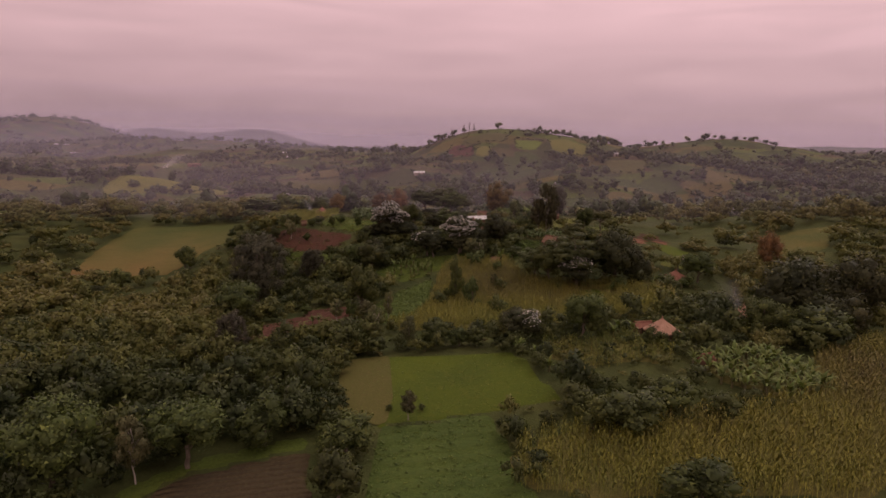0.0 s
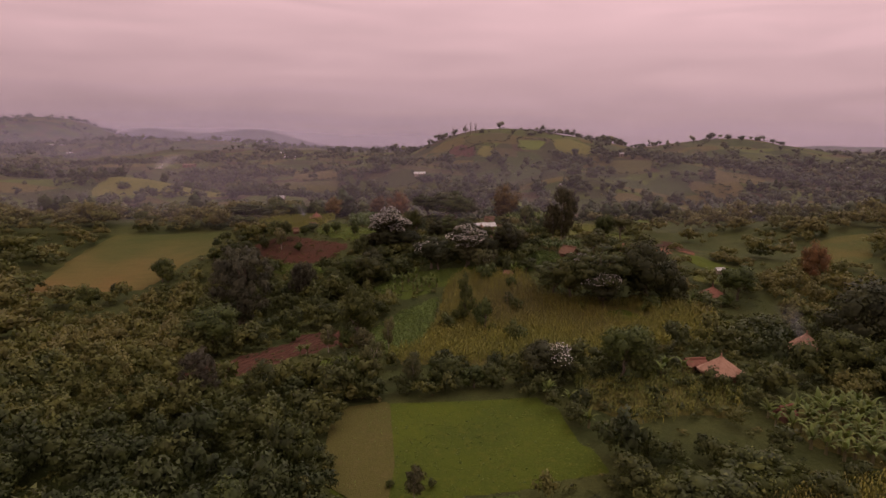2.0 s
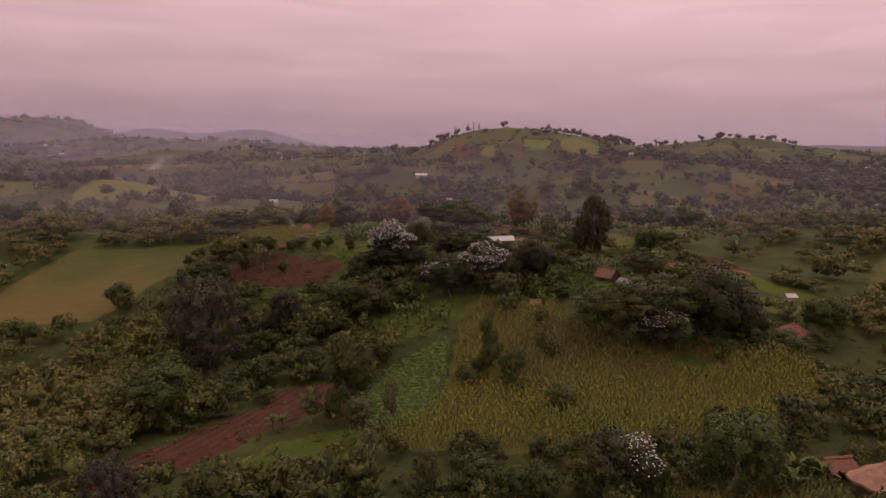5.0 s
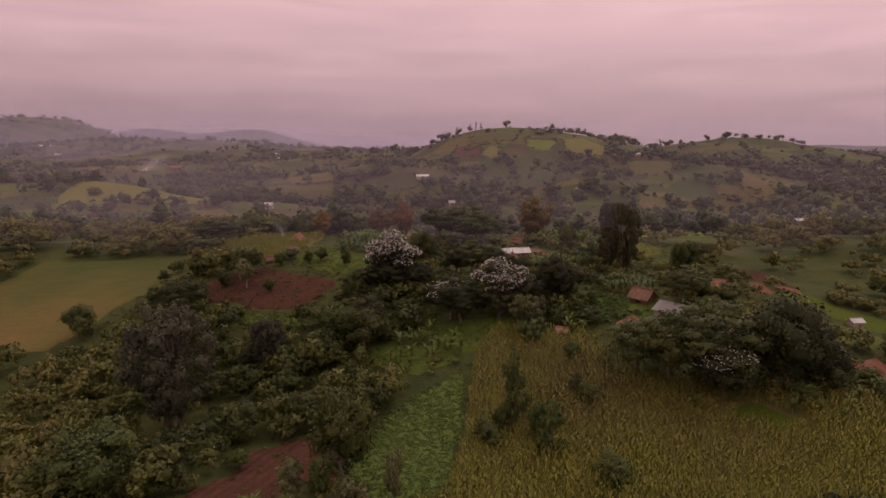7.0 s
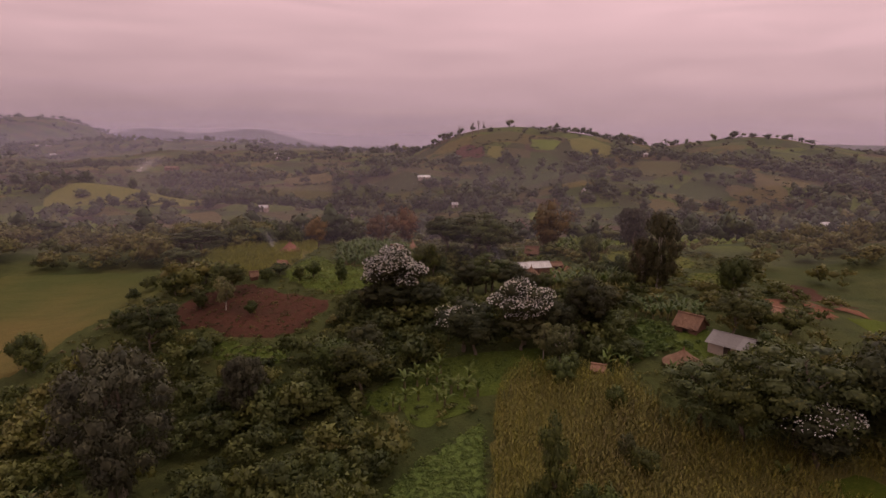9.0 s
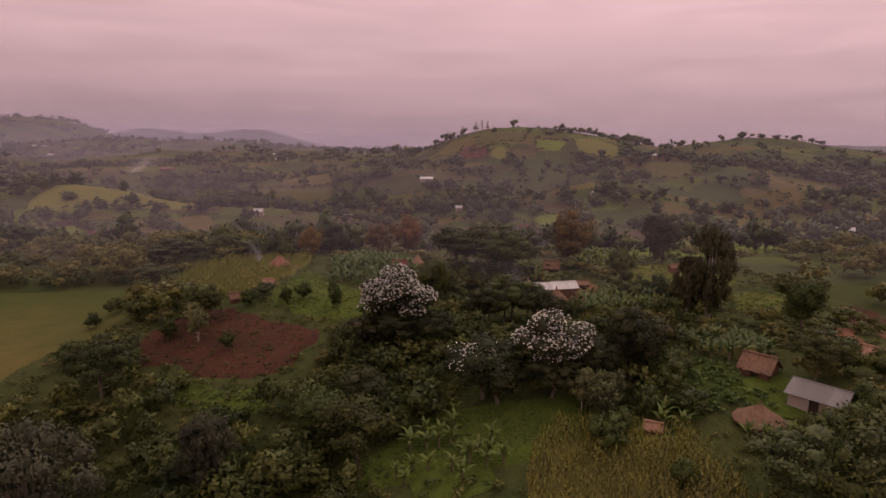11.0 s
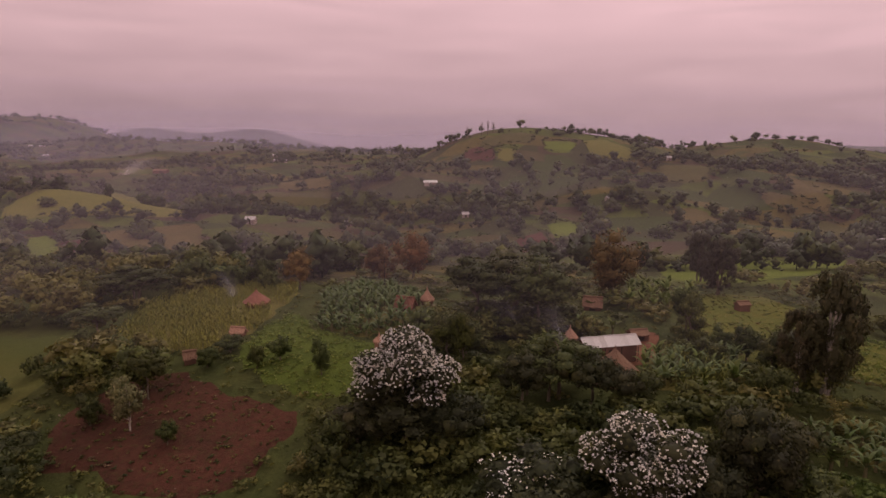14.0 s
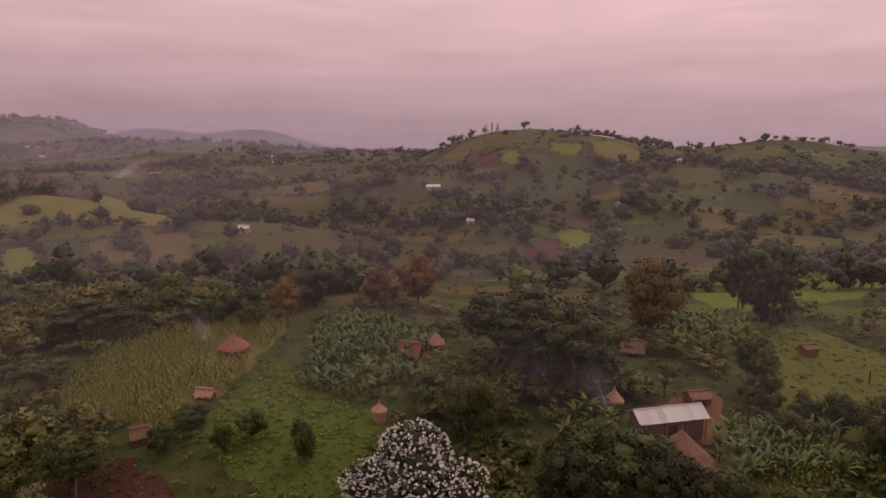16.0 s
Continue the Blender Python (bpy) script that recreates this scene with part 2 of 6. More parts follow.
M_GRAZED = grazed()
M_PASTURE = soil_like("pale_pasture", (0.144, 0.123, 0.0325), (0.087, 0.1, 0.0256), (0.166, 0.123, 0.0427), 0.4, 0.7, 3)
M_PLOUGH = soil_like("ploughed_earth", (0.1, 0.0391, 0.0255), (0.0638, 0.0289, 0.0195), (0.0723, 0.0595, 0.0221), 0.9, 1.0, 1.8)
M_RED = soil_like("red_earth", (0.125, 0.054, 0.036), (0.10, 0.045, 0.03), (0.16, 0.08, 0.055), 1.2, 1.0, 2.5, (1.1, 20))
M_DARKSOIL = soil_like("dark_earth", (0.075, 0.055, 0.032), (0.095, 0.07, 0.036), (0.10, 0.085, 0.04), 1.2, 1.0, 3, (0.9, 75))
M_FARGREEN = soil_like("far_grass", (0.0855, 0.0836, 0.0234), (0.108, 0.0924, 0.027), (0.0585, 0.0572, 0.0198), 0.3, 0.8, 1.5)
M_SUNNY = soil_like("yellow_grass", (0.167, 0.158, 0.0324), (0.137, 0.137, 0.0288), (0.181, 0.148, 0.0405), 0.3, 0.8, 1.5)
M_SHOULDER = soil_like("worn_meadow", (0.138, 0.14, 0.03), (0.0978, 0.12, 0.024), (0.19, 0.152, 0.036), 0.5, 0.9, 2.5)
M_FAROCHRE = soil_like("far_stubble", (0.135, 0.101, 0.0315), (0.108, 0.088, 0.0288), (0.081, 0.066, 0.0234), 0.3, 0.8, 1.5)
M_BANK = soil_like("orange_bank", (0.24, 0.105, 0.06), (0.17, 0.075, 0.045), (0.30, 0.16, 0.10), 1.2, 0.9, 3)
M_BED = soil_like("crop_bed", (0.15, 0.135, 0.04), (0.17, 0.15, 0.045), (0.11, 0.105, 0.032), 1.5, 0.9, 3)
M_LEAF = leaf("broad_leaves", (0.0357, 0.047, 0.0157), (0.0969, 0.122, 0.0287), (0.153, 0.168, 0.0431))
M_ACACIA = leaf("acacia_leaves", (0.034, 0.043, 0.016), (0.088, 0.1, 0.03), (0.135, 0.135, 0.045))
M_FEATHER = leaf("needle_sprays", (0.036, 0.036, 0.022), (0.076, 0.074, 0.042), (0.1, 0.095, 0.055))
M_TALL = leaf("grey_olive_leaves", (0.034, 0.034, 0.018), (0.088, 0.082, 0.034), (0.125, 0.1, 0.045))
M_SLIM = leaf("pale_leaves", (0.0658, 0.075, 0.0332), (0.159, 0.164, 0.0626), (0.208, 0.199, 0.088))
M_ORANGE = leaf("rusty_leaves", (0.0805, 0.0612, 0.0218), (0.201, 0.129, 0.0446), (0.268, 0.159, 0.0544))
M_BANANA = leaf("banana_blade", (0.085, 0.119, 0.032), (0.17, 0.214, 0.056), (0.255, 0.275, 0.096), 0.12)
M_ENSET = leaf("false_banana_blade", (0.062, 0.095, 0.034), (0.13, 0.178, 0.058), (0.19, 0.21, 0.072), 0.2)
M_FLOWER = leaf("white_blossom", (0.72, 0.68, 0.62), (0.86, 0.84, 0.79), (0.88, 0.87, 0.83), 0.1)
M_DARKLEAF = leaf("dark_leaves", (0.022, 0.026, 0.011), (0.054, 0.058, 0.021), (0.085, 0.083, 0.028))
TINTS = ((0.0, (0.0443, 0.0578, 0.0197)), (0.3, (0.0799, 0.0924, 0.0263)), (0.55, (0.13, 0.135, 0.0361)), (0.75, (0.16, 0.148, 0.046)), (0.88, (0.142, 0.109, 0.0559)), (1.0, (0.198, 0.129, 0.0739)))
M_BUSH = leaf("bush_leaves", None, None, None, 0.15, TINTS)
M_MAIZE = leaf("maize_blades", None, None, None, 0.2, ((0.0, (0.14, 0.165, 0.034)), (0.4, (0.29, 0.27, 0.045)), (0.7, (0.19, 0.155, 0.05)), (1.0, (0.15, 0.11, 0.062))), (0.72, 1.08))
M_GREENCROP = leaf("bean_leaves", None, None, None, 0.2, ((0.0, (0.08, 0.12, 0.03)), (0.5, (0.125, 0.175, 0.04)), (1.0, (0.175, 0.21, 0.042))), (0.7, 1.15))
M_BARK = rough_mat("bark", (0.09, 0.07, 0.05), (0.2, 0.165, 0.12), 4, (1, 1, 0.2), 0.9)
M_PALEBARK = rough_mat("pale_bark", (0.28, 0.24, 0.2), (0.45, 0.4, 0.34), 3, (1, 1, 0.2), 0.6)
M_THATCH = rough_mat("thatch", (0.14, 0.082, 0.052), (0.22, 0.13, 0.085), 2.5, (1, 1, 0.25), 1.0, stain=(0.12, 0.075, 0.055))
M_FRESH = rough_mat("fresh_thatch", (0.29, 0.165, 0.11), (0.38, 0.225, 0.155), 2.5, (1, 1, 0.25), 1.0, stain=(0.23, 0.125, 0.085))
M_REDTHATCH = rough_mat("reddish_thatch", (0.17, 0.075, 0.052), (0.25, 0.115, 0.08), 2.5, (1, 1, 0.25), 1.0)
M_MUD = rough_mat("mud_wall", (0.13, 0.072, 0.048), (0.19, 0.105, 0.07), 1.5, (1, 1, 1), 0.7, stain=(0.09, 0.05, 0.035))
M_LIME = rough_mat("lime_wall", (0.30, 0.245, 0.205), (0.40, 0.33, 0.28), 1.5, (1, 1, 1), 0.5, stain=(0.25, 0.16, 0.11))
M_TIN = rough_mat("zinc_sheet", (0.5, 0.48, 0.47), (0.6, 0.58, 0.56), 0.8, (1, 3, 1), 0.1, 0.5, 0.4, 0.25, stain=(0.46, 0.38, 0.35), vary=0.6)
M_OLDTIN = rough_mat("weathered_zinc", (0.20, 0.185, 0.18), (0.27, 0.25, 0.24), 0.8, (1, 3, 1), 0.2, 0.55, 0.4, 0.2, stain=(0.2, 0.155, 0.13), vary=0.6)
M_DARK = rough_mat("dark_wood", (0.035, 0.025, 0.02), (0.07, 0.05, 0.035), 6, (1, 1, 0.2), 0.5)
M_STONE = rough_mat("field_stone", (0.13, 0.09, 0.07), (0.24, 0.18, 0.15), 3, (1, 1, 1), 0.6)

# ---- the plan ----
# the lie of the land: a long profile, and hills and hollows (x, y, height, radius along x, radius along y)
PROFILE = ((-400, -0), (40, 0.1), (85, -0.7), (120, -1.7), (140, 0.5), (160, 3.6), (180, 4.1), (200, 4.3), (222, 2.1), (260, -3.7), (320, -12.4), (400, -14.9), (470, -12.7), (540, -13.3), (640, 0.2), (800, 4), (1000, 0), (1400, -4), (2400, -28), (6000, -60))
HILLS = (
    (75, 700, 31.6, 95, 120), (175, 700, 17, 60, 100), (25, 690, 9, 60, 60), (390, 850, 28, 140, 130),
    (230, 560, 12.5, 70, 60), (310, 610, 2.6, 80, 70), (620, 800, -8.4, 200, 200), (-210, 430, 8.4, 75, 40),
    (-110, 395, 6.9, 60, 40), (-70, 480, -9.5, 70, 50), (-60, 560, 14.2, 100, 60), (330, 330, -2.1, 130, 90),
    (200, 460, -8.7, 60, 40), (110, 520, 16, 50, 50), (-330, 400, 19.9, 120, 120), (-330, 560, -2.5, 120, 100),
    (-90, 160, -5.2, 40, 40), (-45, 130, -3, 30, 25), (-40, 180, 2.1, 25, 25), (34, 142, 2.9, 22, 30),
    (80, 185, -4.9, 35, 40), (32, 78, 2.7, 25, 22), (120, 300, -0.2, 70, 60), (50, 250, 0.3, 40, 30),
    (-70, 250, 2.5, 45, 30), (-20, 300, -0.7, 60, 50), (-130, 680, -10, 100, 70), (-500, 900, -14, 200, 130),
    (-1230, 1950, 108, 240, 300), (-1560, 1950, 74, 220, 300), (-600, 1200, 4, 300, 150), (-800, 1450, 26, 280, 180),
    (-130, 950, 9, 160, 100), (-2000, 4100, 150, 420, 350), (-1250, 4100, 135, 380, 350), (2150, 3400, 30, 500, 400), (-480, 1350, 22, 280, 180),
    (-330, 1080, 13, 170, 100), (560, 560, -17.9, 120, 90),
)


def ground_height(x, y):
    """Height of the bare ground, for numbers or arrays."""
    x, y = np.asarray(x, float), np.asarray(y, float)
    py, pz = np.array(PROFILE, float).T
    k = np.clip(np.searchsorted(py, y) - 1, 0, len(py) - 2)
    s = np.clip((y - py[k]) / (py[k + 1] - py[k]), 0, 1)
    slope = np.gradient(pz, py)
    d = py[k + 1] - py[k]
    z = ((2 * s**3 - 3 * s**2 + 1) * pz[k] + (s**3 - 2 * s**2 + s) * d * slope[k]
         + (-2 * s**3 + 3 * s**2) * pz[k + 1] + (s**3 - s**2) * d * slope[k + 1])
    for cx, cy, high, rx, ry in HILLS:
        u, v = (x - cx) / rx, (y - cy) / ry
        z = z + high * np.exp(-(u * u + v * v))
    near = np.clip((y - 230) / 200, 0, 1)
    z = z + near * (3.2 * np.sin(x / 47 + 1.3 * np.sin(y / 90)) * np.cos(y / 61 + 0.7) + 1.6 * np.sin(x / 19 + y / 33))
    z = z + 0.25 * np.sin(x / 7.3 + 0.4 * y / 5) * np.cos(y / 8.1 - x / 23)
    return z

# field outlines on the plan
FIELDS = {}
FIELDS["grass_field"] = ((-14, 79), (-7.5, 80.7), (9.3, 81.6), (11.3, 77.4), (12, 72.2), (13, 67.4), (13.9, 63.6), (6.1, 62), (-2.7, 60), (-7, 58.8), (-12.3, 63))
FIELDS["tan_strip"] = ((-14, 79), (-7.5, 80.7), (-5.9, 67.1), (-6, 60.1), (-7, 59.4), (-12.3, 63.6))
FIELDS["clover_field"] = ((-7, 59), (-2.7, 60.1), (5.6, 62.6), (8.2, 45.6), (9, 36), (-6.6, 36))
FIELDS["maize_near"] = ((6.8, 55), (16.2, 57.7), (26.3, 58.1), (37.3, 61.5), (47.1, 66.5), (47.1, 74.6), (69.1, 89.3), (76.9, 84.7), (45.3, 45.1), (5.8, 45.7))
FIELDS["garden_near"] = ((13.3, 86.1), (31.6, 81), (31.2, 72.8), (16.1, 71.2))
FIELDS["banana_near"] = ((30.8, 71.8), (42.3, 75.4), (46.7, 66.4), (38.8, 62.4), (33.1, 65.2))
FIELDS["maize_mid"] = ((-9.5, 98.6), (-5, 101), (-3.8, 107.2), (-2.5, 118.3), (-1.3, 130.5), (0.8, 138.5), (3.7, 141.5), (7.4, 140.7), (15.7, 138.9), (17.2, 125.4), (32.8, 120), (47.9, 119.9), (39.4, 99.1), (30.3, 97.4), (19.9, 92.5), (8, 92.2), (0, 93.7), (-8.9, 93.6))
FIELDS["bean_strip"] = ((-15.5, 103.2), (-14.1, 113.9), (-11.1, 123.1), (-4, 129.7), (-1.9, 130.2), (-2.9, 118.3), (-4.2, 107.2), (-5.5, 101.3), (-9, 99))
FIELDS["low_green"] = ((-25.5, 93.4), (-18.9, 101.3), (-13.1, 100.6), (-9, 93.9), (-14.3, 91.4), (-21.8, 89.5))
FIELDS["red_strip"] = ((-41.5, 85.8), (-35.1, 94.9), (-29, 105.8), (-25.5, 114.5), (-17.8, 117.5), (-17.2, 111), (-18, 104), (-23.3, 99.5), (-29.7, 89.8), (-37.6, 84.8))
FIELDS["ploughed"] = ((-51.2, 165.1), (-47, 171.9), (-40.5, 172.9), (-33.9, 168), (-24.9, 163.9), (-25.4, 159.4), (-27.9, 154.6), (-30.6, 151.8), (-41.5, 155), (-47.2, 157.4))
FIELDS["tan_left"] = ((-93.7, 142.8), (-95, 151.5), (-99.2, 173.4), (-100, 194), (-63.3, 191), (-57.8, 178.6), (-57.5, 168), (-64, 160), (-66.5, 150), (-68.6, 145), (-80, 144.5))
FIELDS["meadow_left"] = ((-46.3, 152.4), (-40.8, 154), (-32.1, 150.6), (-27.2, 148.1), (-28.3, 145.9), (-36.8, 147.6))
FIELDS["clearing"] = ((-19.9, 135.7), (-7.1, 144.8), (5.4, 147.8), (8.1, 141.3), (1.1, 136.8), (-16.2, 133.2))
FIELDS["clearing2"] = ((-13.8, 138.9), (-9.4, 143.5), (3.1, 147.8), (7.5, 143.2), (6.2, 137.1))
FIELDS["garden"] = ((-36.5, 183.3), (-33.2, 196), (-27.6, 185.9), (-17.8, 179.3), (-19.6, 165.4), (-27.6, 166.7), (-36.4, 174.5))
FIELDS["maize_left"] = ((-56, 185.8), (-58.9, 202.6), (-48, 216.5), (-36.2, 213.5), (-35.8, 194.9), (-36.5, 183.3), (-39.5, 176.6), (-51.3, 180.4))
FIELDS["enset"] = ((-28.2, 186), (-30.9, 205.6), (-25.2, 224), (-15, 207), (-13.5, 197.5), (-15.5, 189), (-20.5, 182.8))
FIELDS["meadow_right"] = ((31, 198.8), (46.2, 198.1), (32.9, 174.6), (23.1, 175.7), (25.3, 187))
FIELDS["meadow_right2"] = ((29.2, 200.2), (41, 194.8), (32.7, 177.9), (25.6, 181.6))
FIELDS["strip_right"] = ((50.1, 153.9), (72.6, 168.2), (55.5, 145.8), (47.2, 145.1))
FIELDS["strip_right2"] = ((55.8, 158.6), (61.8, 160.8), (64.3, 153), (69.4, 148.5), (65.3, 139.8), (61.5, 144.1), (58.1, 147.9), (55.7, 151.4))
FIELDS["strip_low"] = ((54.9, 145.8), (58.4, 143.8), (62.9, 138.4), (64.2, 135.3), (55.4, 135.1), (50.1, 135.8))
FIELDS["red_bank"] = ((43.3, 160.7), (48.1, 166.8), (49.6, 164.3), (43.3, 152.2), (39.8, 150.5))
FIELDS["far_right"] = ((83.5, 159.3), (106.8, 185.8), (125.2, 186.8), (97.4, 151.4), (80.5, 152.3))
FIELDS["grass_strip"] = ((-29.2, 45.6), (-27.1, 49.2), (-24.3, 52.2), (-14.3, 57.8), (-12.6, 55.1), (-13.2, 54), (-23.2, 49.7), (-26.2, 45.5))
FIELDS["dark_soil"] = ((-27, 44.5), (-23.2, 49.7), (-13.2, 54.6), (-10.8, 45.2), (-11, 36), (-30, 36))
FIELDS["yard"] = ((6.9, 183.3), (18.6, 187.9), (16.8, 178.4), (13.3, 174.3), (7.1, 174.6))
FIELDS["yard2"] = ((21.9, 146), (30.8, 147), (29.7, 140.2), (27.2, 138.4), (22.4, 141.9))
FIELDS["cabbage"] = ((16.5, 151.6), (23.2, 150.9), (26.6, 145.5), (17.8, 139.6), (14.9, 142.1))
FIELDS["corn_right"] = ((12.3, 174.4), (17.4, 179.7), (23.2, 175), (20.3, 166.6), (11, 166.2))
FIELDS["bananas_ridge"] = ((21.8, 215.7), (37.1, 219), (29.7, 200.8), (18.4, 197.5))
FIELDS["bananas_c"] = ((-13.2, 136.2), (-8.6, 145), (-5.6, 144.8), (-2.3, 136.1), (-5.8, 132), (-10.8, 130.5))
FIELDS["bananas_r"] = ((21.3, 157.5), (30, 155.5), (29.9, 150.1), (23.2, 150.9))
FIELDS["valley1"] = ((60.1, 304.7), (104, 320.1), (147.3, 335.6), (95.2, 264.9), (44.2, 229.2), (40.4, 242.1))
FIELDS["valley2"] = ((13.1, 266.4), (29.5, 281.2), (19.4, 241.8), (8.9, 238.6))
FIELDS["valley3"] = ((42.4, 422.8), (63.3, 438.6), (56, 376.1), (40.9, 361.8))
FIELDS["valley4"] = ((22.4, 388), (37.3, 401.2), (37.6, 357.3), (21.3, 353.1))
FIELDS["valley5"] = ((-160.6, 364.5), (-124, 385.7), (-105.4, 342.1), (-135.4, 331.7))
FIELDS["ridge_field"] = ((-225.9, 396.7), (-229.2, 431.3), (-283.3, 591), (-179.7, 523.2), (-135.9, 399), (-182.7, 387.8), (-208.7, 374.3))
FIELDS["valley6"] = ((-42.8, 505.3), (-12, 508.7), (-8.7, 469.7), (-35.8, 480.9))
FIELDS["valley7"] = ((-169.2, 660.6), (-99.8, 567), (-89.6, 533.7), (-131, 542.3))
FIELDS["hill1"] = ((22.4, 651.6), (43.7, 665.9), (75.4, 667.8), (64, 639.2), (34.3, 634.6), (18.8, 617.5))
FIELDS["hill2"] = ((34, 630.6), (49.6, 626.9), (46.4, 598.8), (31, 602.4))
FIELDS["hill3"] = ((110.9, 648.7), (133.2, 655.5), (152.5, 620.4), (137.2, 599.8), (110.7, 615.6))
FIELDS["hill4"] = ((157.1, 586.2), (200.2, 585.8), (179.9, 539.4), (147.4, 546.5))
FIELDS["hill5"] = ((251.4, 584.1), (244, 505.2), (225.6, 465.4), (216.1, 494))
FIELDS["hill6"] = ((203.9, 518.1), (228.2, 491.2), (216.5, 471.4), (197.3, 498))
FIELDS["hill7"] = ((116.9, 454.1), (152.2, 483.7), (144.4, 421.3), (116.4, 415.6))
FIELDS["hill8"] = ((8.8, 642.2), (31.6, 632.8), (29.2, 602.6), (3, 612))
FIELDS["hill9"] = ((76.7, 647.4), (106.3, 645.6), (94.7, 621.4), (74.2, 621.3))
FIELDS["valley8"] = ((218.7, 475), (223.1, 439.8), (164.3, 359.4), (160.7, 384.8))
FIELDS["valley10"] = ((134.8, 374.3), (143.7, 358), (132.2, 340.1), (113.7, 344.4))
FIELDS["plot1"] = ((-179.7, 340.8), (-172, 352), (-145.1, 311.2), (-134.6, 279.5))
FIELDS["plot2"] = ((-161.8, 340.8), (-154.5, 349.1), (-133.5, 324.9), (-137.1, 304.7))
FIELDS["plot3"] = ((-155.6, 543.1), (-88.9, 533.9), (-86.6, 506), (-144.9, 510.3))
FIELDS["bank_orange"] = ((51.6, 162.7), (57.5, 169.8), (56.5, 161.1), (53, 155.6), (47, 153.1))
FIELDS["slope_right"] = ((44, 188.8), (50.3, 191.6), (53.8, 189.3), (49.4, 178.8), (40.2, 167.5), (35.7, 169.6), (38.6, 177.9))
FIELDS["open_right"] = ((26.9, 199.9), (39.6, 219.3), (49.9, 220.4), (51.7, 203.8), (44.3, 190.4), (33, 182.5), (23.7, 176.5), (23, 184.5))
FIELDS["bank_dark"] = ((50.5, 166.2), (61.7, 187.4), (68.1, 188), (65.7, 167.8), (61.3, 169.9), (55.9, 169))
FIELDS["bank_strip"] = ((61.3, 169.9), (62.2, 161.8), (60.4, 159.3), (57.3, 163))
FIELDS["bananas_h"] = ((14.8, 174.7), (24.8, 176.0), (21.6, 168.8), (12.0, 167.7))
FIELDS["baulk"] = ((26.7, 119.1), (34.6, 115.7), (33.4, 111.7), (29.7, 111.4), (26.5, 115.8))

# single trees by habit: x, y, height, width
BROAD_1 = (
    (-9.5, 54, 4.9, 6.4), (-8.7, 45.4, 5, 5.9), (-14.1, 81.1, 4.2, 4.2), (-1.2, 85.2, 4.9, 5.3), (2.4, 84.8, 3.1, 3.9), (4.8, 84.6, 3.4, 3.9),
    (20.3, 83.3, 7.2, 7.3), (22.7, 82.9, 4.5, 3.7), (-14.4, 103.8, 10.4, 7), (-18.1, 85.5, 3.9, 4.2), (-22.6, 80.2, 5.6, 5.9), (4.9, 112.6, 5.2, 3.1),
    (-0.6, 112.6, 3.8, 3.1), (9.4, 102.5, 4.1, 3.7), (-65.7, 149.1, 6.2, 5.3), (-74.6, 135.4, 5.9, 5.4), (-36.5, 102.5, 8.3, 10.1), 
    (55.4, 127, 7.1, 9), (47, 103.4, 5.5, 8.4), 
)
BROAD_2 = (
    (46.2, 82.7, 6.9, 7.8), (53.6, 82, 6.5, 10.1), (15.5, 57.3, 4.7, 4.9), (28.8, 57.8, 3.5, 5), (7.5, 56.3, 2.6, 2.6), (11, 58.2, 2.1, 2.5),
    (21, 44.1, 4.8, 7.6), (-33.2, 46.7, 9, 9.2), (-23.5, 50.8, 7.1, 8.6), (-17.7, 55.1, 5.6, 6.2), (-15.2, 64.6, 6.5, 5.2), (12.7, 149.1, 8.7, 7.1),
    (-64.3, 148.7, 5.4, 5.4), (-16.6, 136.5, 7.6, 8.8), (-22, 136.1, 5.6, 7.4), (22.1, 122.9, 9, 8.6), (22.9, 187, 7.1, 5.1),
    (-54.8, 217.7, 7.3, 14), (-10.3, 175.3, 7.1, 5.7), (12.8, 147.9, 7.8, 7.1), (16.8, 141.9, 3.3, 5.1),
)
BROAD_3 = (
    (-46.1, 162.8, 3.5, 3.5), (-36.7, 159.2, 2.7, 2.3), (-39.8, 151.5, 2.4, 3), (-57, 158.4, 3.3, 4), (-31.1, 137.7, 5.6, 5.8), (-20.3, 139.6, 7, 7.5),
    (-16.8, 143.6, 6.4, 6.4), (26.3, 176.8, 5, 4.2), (37.4, 157.6, 7.9, 5.9), (30.8, 177.4, 4.6, 5.9), (-43.5, 168.3, 6.1, 6.8), (-53.6, 170.8, 4.7, 5.5),
    (-20.7, 154, 5.6, 5.6), (-8.4, 173.7, 7.5, 4.6), (20.8, 174.6, 4.4, 4.5), (3.8, 238, 6.4, 7), (-57.4, 216.6, 6.8, 9.7), (-48.6, 213.3, 6.1, 4.9),
    (-42.2, 210.7, 4.9, 5.2), (-30.1, 174.7, 3.3, 3.3), (-32.3, 172.6, 3.6, 2.3), (-24.4, 170.7, 4.5, 3.1),
)
BROAD_4 = (
    (-37, 177.4, 2.4, 4), (7.8, 170.8, 3, 2.2), (26.5, 171.5, 5.2, 3.5), (-13.2, 183.1, 4.9, 6.7), (-38.2, 173.2, 3.1, 3.1), (-50.1, 175.7, 4.1, 6),
    (-88, 224.2, 5, 9), (0.3, 166.0, 6, 7), (4.1, 169.7, 5, 5.5), (4.4, 164.2, 6, 7), (-2.6, 164.5, 6, 6.5), (6.8, 163.1, 5, 6),
    (9.4, 163.9, 4.5, 5), (-7.9, 179.6, 6.5, 5), (23.8, 178.5, 4, 4), (27.9, 171.2, 6, 6), (22.4, 163.9, 5, 5), (-59.6, 222.1, 7, 8),
    (-51.3, 220, 7, 7), (-45.4, 218.7, 7, 6), (4.0, 146.2, 5.5, 8), (-2.5, 145.9, 6, 8.5),
)
